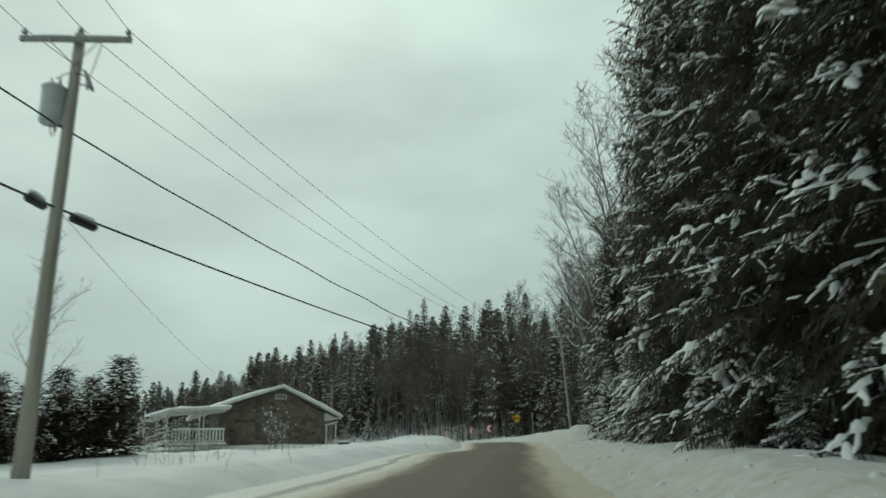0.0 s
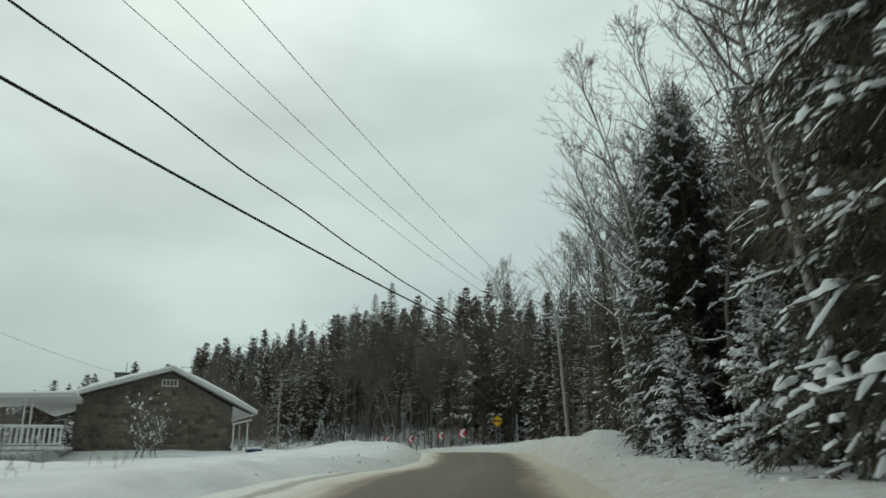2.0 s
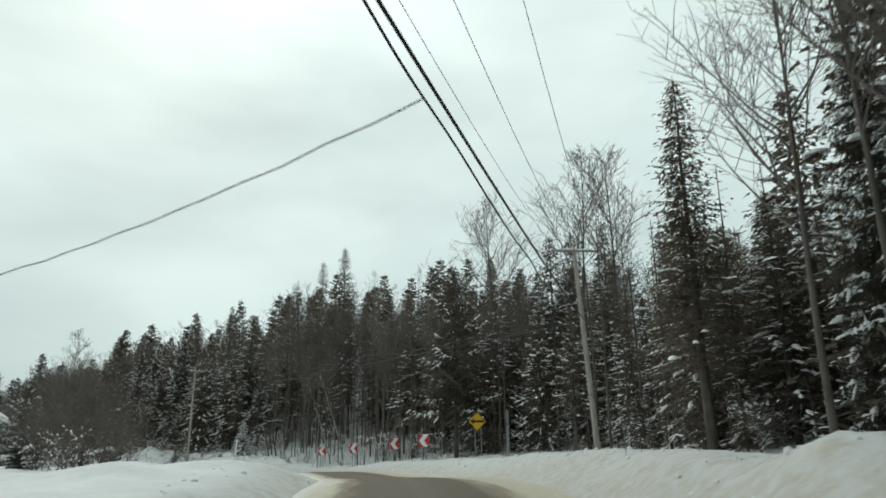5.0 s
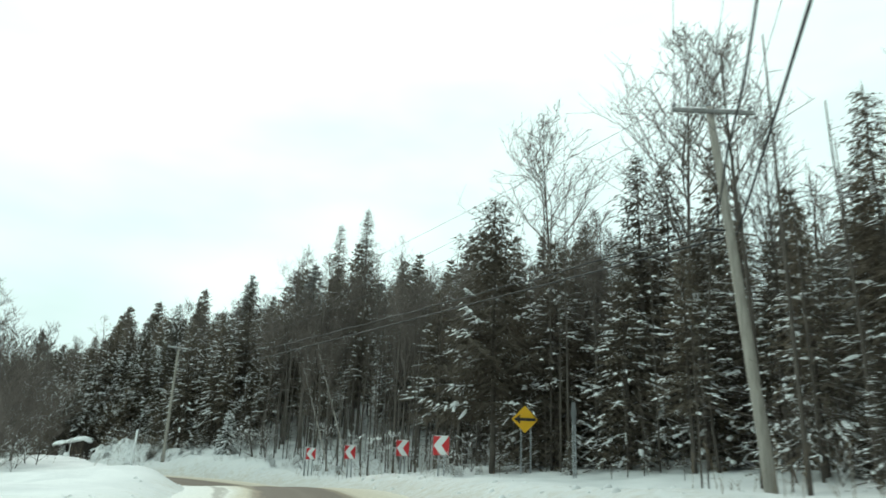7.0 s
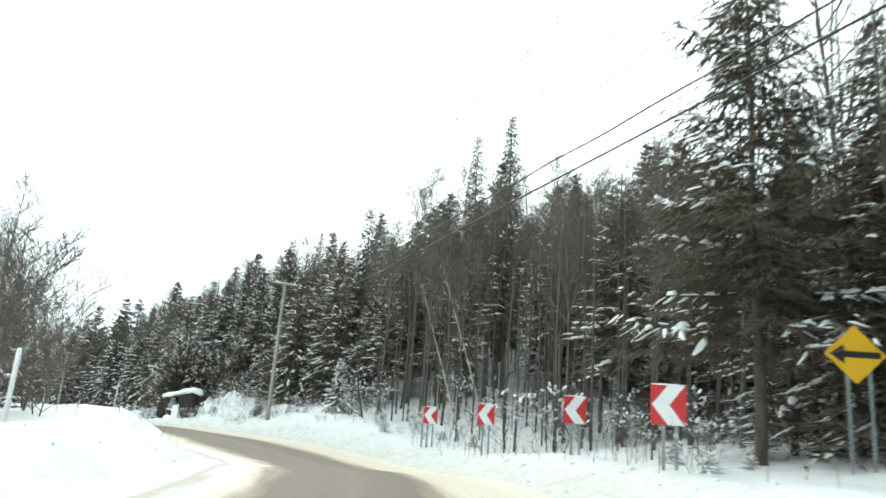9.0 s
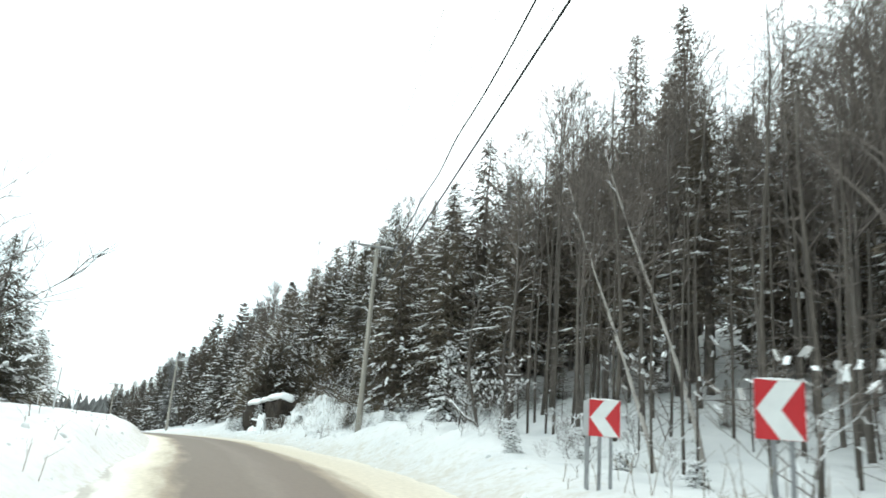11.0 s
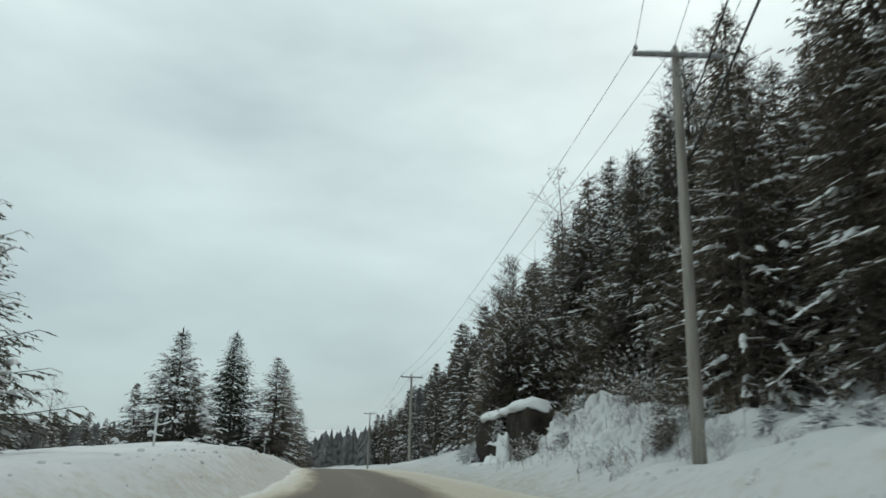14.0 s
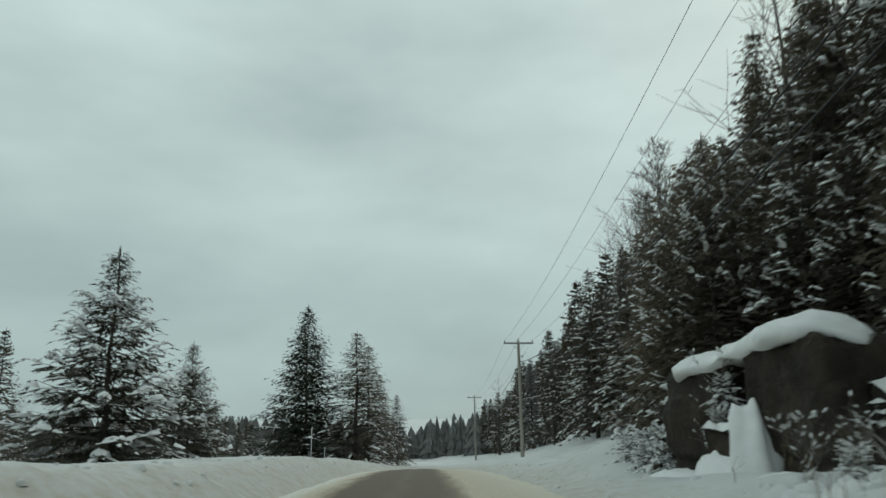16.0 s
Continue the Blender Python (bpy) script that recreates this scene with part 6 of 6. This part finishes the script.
def rock(name, x, y, z, size, seed, turn, label, tip=0, thick=1.0):
    """A blocky fractured boulder: a cube cut by random planes and roughened."""
    rng = random.Random(seed)
    bm = bmesh.new()
    bmesh.ops.create_cube(bm, size=2)
    for k in range(11):
        nrm = Vector((rng.uniform(-1, 1), rng.uniform(-1, 1), rng.uniform(-0.35, 0.30))).normalized()
        far = rng.uniform(0.80, 1.10)
        if k == 10:
            nrm, far = Vector((rng.uniform(-0.22, 0.22), rng.uniform(-0.22, 0.22), 1)).normalized(), 0.9
        res = bmesh.ops.bisect_plane(bm, geom=bm.verts[:] + bm.edges[:] + bm.faces[:], plane_co=nrm * far, plane_no=nrm, clear_outer=True)
        cut = [e for e in res["geom_cut"] if isinstance(e, bmesh.types.BMEdge)]
        if cut:
            bmesh.ops.edgeloop_fill(bm, edges=cut)
    bmesh.ops.triangulate(bm, faces=bm.faces[:])
    bmesh.ops.subdivide_edges(bm, edges=bm.edges[:], cuts=5, use_grid_fill=True)
    bm.normal_update()
    for v in bm.verts:
        p = v.co * 1.3 + Vector((seed, 0, 0))
        v.co += v.normal * (0.24 * noise.noise(p * 1.2) + 0.10 * noise.noise(p * 3.4) + 0.10 * abs(noise.noise(Vector((p.x * 0.6, p.y * 0.6, p.z * 4.0)))))
    bmesh.ops.transform(bm, matrix=Matrix.Diagonal((*size, 1)), verts=bm.verts)
    bm.normal_update()
    me = bpy.data.meshes.new(name)
    bm.to_mesh(me)
    me.materials.append(ROCK)
    ob = new(name, me)
    ob.matrix_world = pose(x, y, z, tip, tip * 0.5, turn)
    # the snow that lies on its upward faces, thick inside and thin at the lip
    high = 0.4 * max(v.co.z for v in bm.verts)
    keep = [f for f in bm.faces if f.normal.z > 0.5 and f.calc_center_median().z > high]
    chosen = set(keep)
    inside = {v: 0 for f in keep for v in f.verts}
    rim = {v for v in inside if any(g not in chosen for g in v.link_faces)}
    ring, depth = rim, {v: 0 for v in rim}
    for k in range(1, 5):
        ring = {e.other_vert(v) for v in ring for e in v.link_edges if e.other_vert(v) in inside and e.other_vert(v) not in depth}
        for v in ring:
            depth[v] = k
    so, index = Soup(), {}
    for v in inside:
        k = min(depth.get(v, 4), 4)
        lift = (0.03, 0.20, 0.30, 0.36, 0.38)[k] * (1 + 0.3 * noise.noise(v.co * 1.5)) * thick
        push = v.normal * (0.10 if k < 2 else 0.03)
        index[v] = len(so.v)
        so.v.append((v.co.x + push.x, v.co.y + push.y, v.co.z + lift))
    for f in keep:
        so.f.append(tuple(index[v] for v in f.verts))
    if so.f and thick > 0:
        so.make("snow_cap", SNOW, ob, "thick rounded cap of snow")["kind"] = "stuff"
    bm.free()
    return tagged(ob, label, "rock", "rock outcrop")


def snow_heap(name, x, y, z, size, seed, turn, label, parent=None):
    """A soft mound of snow: a lumpy dome with a rounded lip."""
    so = Soup()
    rings, seg = 9, 28
    for a in range(rings + 1):
        u = a / rings
        for b in range(seg):
            ang = 6.283 * b / seg
            rr = (1 + 0.18 * noise.noise(Vector((math.cos(ang) * 1.4 + seed, math.sin(ang) * 1.4, 0)))) * math.sin(u * 1.75) / math.sin(1.75) if u < 1 else 0.93
            h = math.cos(u * 1.75)
            q = Vector((rr * math.cos(ang), rr * math.sin(ang), h))
            q *= 1 + 0.26 * noise.noise(q * 1.7 + Vector((seed, 3, 0))) + 0.08 * noise.noise(q * 4.5 + Vector((3, seed, 0)))
            so.v.append((q.x * size[0], q.y * size[1], q.z * size[2]))
    for a in range(rings):
        for b in range(seg):
            i, j = a * seg + b, a * seg + (b + 1) % seg
            so.f.append((i, i + seg, j + seg, j))
    so.f.append(tuple(rings * seg + b for b in reversed(range(seg))))
    ob = so.make(name, SNOW, parent)
    ob.matrix_world = pose(x, y, z, 0, 0, turn)
    return tagged(ob, label, "snow", "snow heaps")


def along(k, d, z=0.0):
    """A place k metres past the last eye and d metres to the right of the road's line."""
    s = S_END + k
    c, e = hermite([s])[0], hermite([s + 0.5])[0]
    t = Vector((e[0] - c[0], e[1] - c[1])).normalized()
    return c[0] + t.y * d, c[1] - t.x * d, c[2] + z


def snow_roll(name, pts, widths, tall, seed, label):
    """A thick rounded blanket of snow lying along a line, with an uneven lip."""
    so = Soup()
    n, m = 44, 17
    for i in range(n + 1):
        u = i / n * (len(pts) - 1)
        a = min(int(u), len(pts) - 2)
        p = Vector(pts[a]).lerp(Vector(pts[a + 1]), u - a)
        w = widths[a] + (widths[a + 1] - widths[a]) * (u - a)
        t = Vector(pts[min(a + 1, len(pts) - 1)]) - Vector(pts[max(a - 1, 0)])
        side = t.cross(Vector((0, 0, 1))).normalized()
        end = math.sin(math.pi * min(1.0, (i + 0.35) / n * 4, (n - i + 0.35) / n * 4) / 2) ** 0.6
        for k in range(m):
            ang = math.pi * (k / (m - 1))
            q = p + side * (math.cos(ang) * w * end * (1 + 0.34 * noise.noise(p * 1.3 + Vector((k * 0.3, seed, 0))) + 0.22 * noise.noise(p * 3.7 + Vector((0, seed, k * 0.4)))))
            lip = -0.45 * tall * (1 - math.sin(ang)) * (1 + 1.3 * noise.noise(p * 2.3 + Vector((seed, k, 0))))
            so.v.append((q.x, q.y, q.z + tall * end * math.sin(ang) ** 0.55 * (1 + 0.30 * noise.noise(q * 1.1) + 0.16 * noise.noise(q * 3.1)) + lip))
    for i in range(n):
        for k in range(m - 1):
            a = i * m + k
            so.f.append((a, a + m, a + m + 1, a + 1))
        so.f.append((i * m + m - 1, (i + 1) * m + m - 1, (i + 1) * m, i * m))
    so.f.append(tuple(range(m)))
    so.f.append(tuple(n * m + k for k in reversed(range(m))))
    return tagged(so.make(name, SNOW), label, "snow", "snow heaps")


def block(name, x, y, z, size, seed, turn, label, tip=0):
    """A massive dark block with eased corners, split by a few level cracks, and snow on its ledges."""
    bm = bmesh.new()
    bmesh.ops.create_cube(bm, size=2)
    bmesh.ops.subdivide_edges(bm, edges=bm.edges[:], cuts=15, use_grid_fill=True)
    cracks = [random.Random(seed).uniform(-0.5, 0.6) for _ in range(2)]
    for v in bm.verts:
        p = v.co
        g = (abs(p.x) ** 5 + abs(p.y) ** 5 + abs(p.z) ** 5) ** 0.2
        q = p / g
        w = Vector((q.x * size[0], q.y * size[1], q.z * size[2])) + Vector((seed * 3.1, 0, 0))
        out = 0.16 * noise.noise(w * 0.8) + 0.13 * abs(noise.noise(w * 1.7)) + 0.05 * noise.noise(w * 4.0) + 0.02 * noise.noise(w * 9.0)
        tilt = q.z + 0.12 * noise.noise(w * 0.6)
        out -= sum(0.07 * math.exp(-((tilt - c) / 0.045) ** 2) for c in cracks)
        out += 0.06 * round(noise.noise(w * 0.55) * 3) / 3
        v.co = q * (1 + out)
    bmesh.ops.transform(bm, matrix=Matrix.Diagonal((*size, 1)), verts=bm.verts)
    bm.normal_update()
    me = bpy.data.meshes.new(name)
    bm.to_mesh(me)
    me.materials.append(ROCK)
    bm.free()
    ob = new(name, me)
    ob.matrix_world = pose(x, y, z, tip, tip * 0.5, turn)
    return tagged(ob, label, "rock", "rock outcrop")


RLABEL = "dark fractured rock face capped with snow"
turn = 160.0
for k, d, z, size, seed, tip, yaw in ((16.1, 6.75, 1.05, (0.95, 0.95, 1.62), 8, 2, 3), (13.5, 7.85, 1.2, (1.15, 1.2, 1.8), 3, -3, -4), (14.9, 7.9, 1.2, (1.0, 1.0, 1.7), 31, 2, 6)):
    block("rock", *along(k, d, z), size, seed, turn + yaw, RLABEL, tip)
for k, d, z, size, seed, tip, yaw in ((14.35, 6.25, 0.62, (0.50, 0.45, 0.62), 9, 10, 20), (17.6, 6.0, 0.35, (0.45, 0.45, 0.75), 12, 10, -15), (19.2, 6.6, 0.3, (0.6, 0.6, 0.75), 14, -8, 12), (12.0, 8.3, 0.8, (0.7, 0.8, 1.3), 27, -9, 14)):
    rock("rock", *along(k, d, z), size, seed, turn + yaw, RLABEL, tip, 0.6)
snow_roll("snow_blanket", [along(16.95, 6.35, 2.42), along(16.2, 6.6, 2.62), along(15.2, 6.95, 2.80), along(14.2, 7.3, 2.98), along(13.2, 7.6, 3.08), along(12.5, 8.0, 2.95)], [0.7, 0.95, 1.0, 1.05, 1.1, 0.8], 0.36, 5, "thick rounded blanket of snow on the rock top")
for k, d, z, size, seed in ((14.0, 6.35, 0.35, (0.50, 0.48, 1.45), 8), (14.4, 5.9, 0.1, (0.75, 0.55, 0.75), 12), (16.1, 5.6, -0.1, (1.1, 0.55, 0.6), 13), (18.7, 6.1, -0.1, (1.3, 0.75, 0.7), 15), (12.2, 6.2, 0.0, (1.5, 0.8, 0.55), 29), (17.4, 6.1, 0.25, (0.45, 0.4, 0.7), 37)):
    snow_heap("snow_mound", *along(k, d, z), size, seed, turn, "rounded mound of white snow below the rocks")
# cedars beyond the rocks, brush on and beside them
for k, d, h in ((18.2, 7.6, 7.0), (20.0, 7.4, 6.2), (21.8, 7.7, 7.6), (24.2, 10.4, 7.0), (19.2, 8.8, 9.0), (22.8, 9.2, 9.5), (13.4, 9.8, 5.0), (15.2, 9.8, 5.5), (16.8, 9.4, 6.5), (17.6, 6.6, 2.2), (19.4, 6.5, 1.8), (21.2, 6.6, 2.0)):
    x, y, z = along(k, d)
    plant("arbor", x, y, h)
plant("mid1", *along(13.0, 13.0)[:2], 12.5)
plant("high1", *along(9.5, 12.5)[:2], 12.5)
for kind, k, d, h in (("mid0", 17.0, 13.4, 14.0), ("mid2", 20.5, 12.8, 13.0), ("mid1", 24.0, 12.6, 13.5), ("mid0", 27.5, 14.4, 14.0), ("mid2", 31.0, 13.2, 13.0), ("mid1", 35.0, 14.0, 13.5), ("bare0", 22.0, 15.5, 14.5), ("bare1", 40.0, 14.0, 15.0), ("bare0", 44.0, 13.6, 14.0)):
    plant(kind, *along(k, d)[:2], h)
for k, d, z, h in ((15.0, 6.3, 1.9, 0.9), (14.9, 6.1, 1.2, 0.8), (15.1, 6.1, 0.8, 0.8)):
    x, y, zz = along(k, d, z)
    plant("shrub1", x, y, h, z=zz)
    plant("bush", x, y, h * 0.6, z=zz)

for k, d, h in ((17.3, 5.7, 0.7), (18.0, 6.0, 0.9), (18.8, 5.7, 0.7), (19.6, 6.0, 0.9), (20.6, 5.8, 0.8), (17.9, 6.6, 1.3)):
    plant("bush", *along(k, d)[:2], h)

plant("arbor", -23.3, 137.9, 1.8)
# brown undergrowth behind the crest of the scarp
for k in range(16):
    x, y, _ = along(1.5 + k * 0.95, 9.3 + 1.5 * RNG.random())
    plant("shrub0", x, y, RNG.uniform(1.3, 2.3))
# dead branches over the rocks, a fallen trunk, and dry stalks through the snow
def limb(name, pts, r, label):
    so = Soup()
    so.tube(pts, [r * (1 - 0.75 * k / (len(pts) - 1)) for k in range(len(pts))], 6)
    ob = so.make(name, GREY_BARK)
    return tagged(ob, label, "branch", "fallen branches")


a, b = Vector((-12.0, 126.3, 2.3)), Vector((-9.8, 124.6, 1.25))
fallen = limb("fallen_log", [tuple(b.lerp(a, k / 5) + Vector((0, 0, 0.06 * math.sin(k * 2.0)))) for k in range(6)], 0.045, "thin fallen log dusted with snow leaning on the bank")
roll = Soup()
drift(roll, [b.lerp(a, k / 5) + Vector((0, 0, 0.07 + 0.06 * math.sin(k * 2.0))) for k in range(6)], [0.02, 0.03, 0.025, 0.03, 0.02, 0.01], random.Random(3))
roll.make("snow_load", SNOW, fallen, "snow along the log")


def stalks():
    rng = random.Random(17)
    so = Soup()
    zones = [((-20, 137), (-30, 141), 2.2, 150), ((6, 99), (-4, 117), 1.2, 110), ((-24, 138.5), (-34, 146), 1.3, 90), ((-9, 108), (-22, 118), 2.5, 60), ((5.5, 20), (8, 60), 0.8, 70), ((-8, 20), (-9, 50), 1.6, 40), ((6.5, 64), (11, 84), 1.5, 60)]
    for a, b, spread, n in zones:
        for _ in range(n):
            u = rng.random()
            x, y = a[0] + (b[0] - a[0]) * u + rng.gauss(0, spread), a[1] + (b[1] - a[1]) * u + rng.gauss(0, spread)
            if abs(nearest([x], [y])[1][0] + 0.5) < 4.8:
                continue
            z = gz(x, y)
            h = 0.2 + 0.8 * rng.random() ** 2
            q = Vector((x + rng.uniform(-0.3, 0.3) * h, y + rng.uniform(-0.3, 0.3) * h, z + h))
            so.tube([(x, y, z - 0.1), tuple(Vector((x, y, z)).lerp(q, 0.5) + Vector((0.02, 0, 0.03))), tuple(q)], [0.009, 0.007, 0.003], 3, cap=False)
            for w in range(2):
                c = Vector((x, y, z)).lerp(q, rng.uniform(0.4, 0.9))
                so.tube([tuple(c), tuple(c + Vector((rng.uniform(-0.25, 0.25), rng.uniform(-0.25, 0.25), rng.uniform(0.05, 0.3))))], [0.005, 0.002], 3, cap=False)
    # upright stems along the crest of the scarp
    for _ in range(110):
        x, y, _ = along(rng.uniform(-3.0, 13.0), rng.uniform(7.3, 8.8))
        z = gz(x, y)
        h = rng.uniform(0.35, 1.1)
        q = Vector((x + rng.gauss(0, 0.13) * h, y + rng.gauss(0, 0.13) * h, z + h))
        so.tube([(x, y, z - 0.1), tuple(Vector((x, y, z)).lerp(q, 0.55) + Vector((0.02, 0.01, 0))), tuple(q)], [0.014, 0.010, 0.004], 4, cap=False)
        for w in range(3):
            c = Vector((x, y, z)).lerp(q, rng.uniform(0.3, 0.9))
            so.tube([tuple(c), tuple(c + Vector((rng.uniform(-0.2, 0.2), rng.uniform(-0.2, 0.2), rng.uniform(0.12, 0.35))))], [0.006, 0.002], 3, cap=False)
    tagged(so.make("dry_stalks", STALK), "dry brown stalks poking through the snow", "weeds", kind="stuff")


stalks()


def clods():
    """Lumps of ploughed snow lying on the banks."""
    rng = random.Random(23)
    so = Soup()
    for n in range(1720):
        s = rng.uniform(2, S_END + 40)
        right = rng.random() < 0.6
        d = rng.uniform(3.0, 6.0) if right else -rng.uniform(4.0, 6.8)
        if n >= 1300:
            # thicker lumps slumped down the face of the scarp
            s, d = S_END + rng.uniform(-3.0, 11.5), rng.uniform(5.0, 7.8)
        c, e = hermite([s])[0], hermite([s + 0.5])[0]
        t = Vector((e[0] - c[0], e[1] - c[1])).normalized()
        x, y = c[0] + t.y * d, c[1] - t.x * d
        r = 0.03 + 0.10 * rng.random() ** 4 if n < 1300 else 0.07 + 0.20 * rng.random() ** 2
        z = gz(x, y) - r * (0.05 if n < 1300 else 0.25)
        ring = 7
        o = len(so.v)
        so.v.append((x, y, z + r * rng.uniform(0.6, 1.0)))
        rows = ((0.35, 0.75), (-0.4, 1.0)) if n < 1300 else ((0.62, 0.5), (0.2, 0.9), (-1.8, 1.1))
        for lev, rr in rows:
            for k in range(ring):
                a = 6.283 * k / ring + rng.uniform(-0.3, 0.3)
                q = r * rr * rng.uniform(0.75, 1.2)
                so.v.append((x + q * math.cos(a), y + q * math.sin(a), z + r * lev))
        for k in range(ring):
            m = (k + 1) % ring
            so.f.append((o, o + 1 + k, o + 1 + m))
            for b in range(len(rows) - 1):
                i = o + 1 + b * ring
                so.f.append((i + k, i + ring + k, i + ring + m, i + m))
    tagged(so.make("snow_clods", GROUND_SNOW), "broken lumps of ploughed snow on the banks", "snow", kind="stuff")


clods()
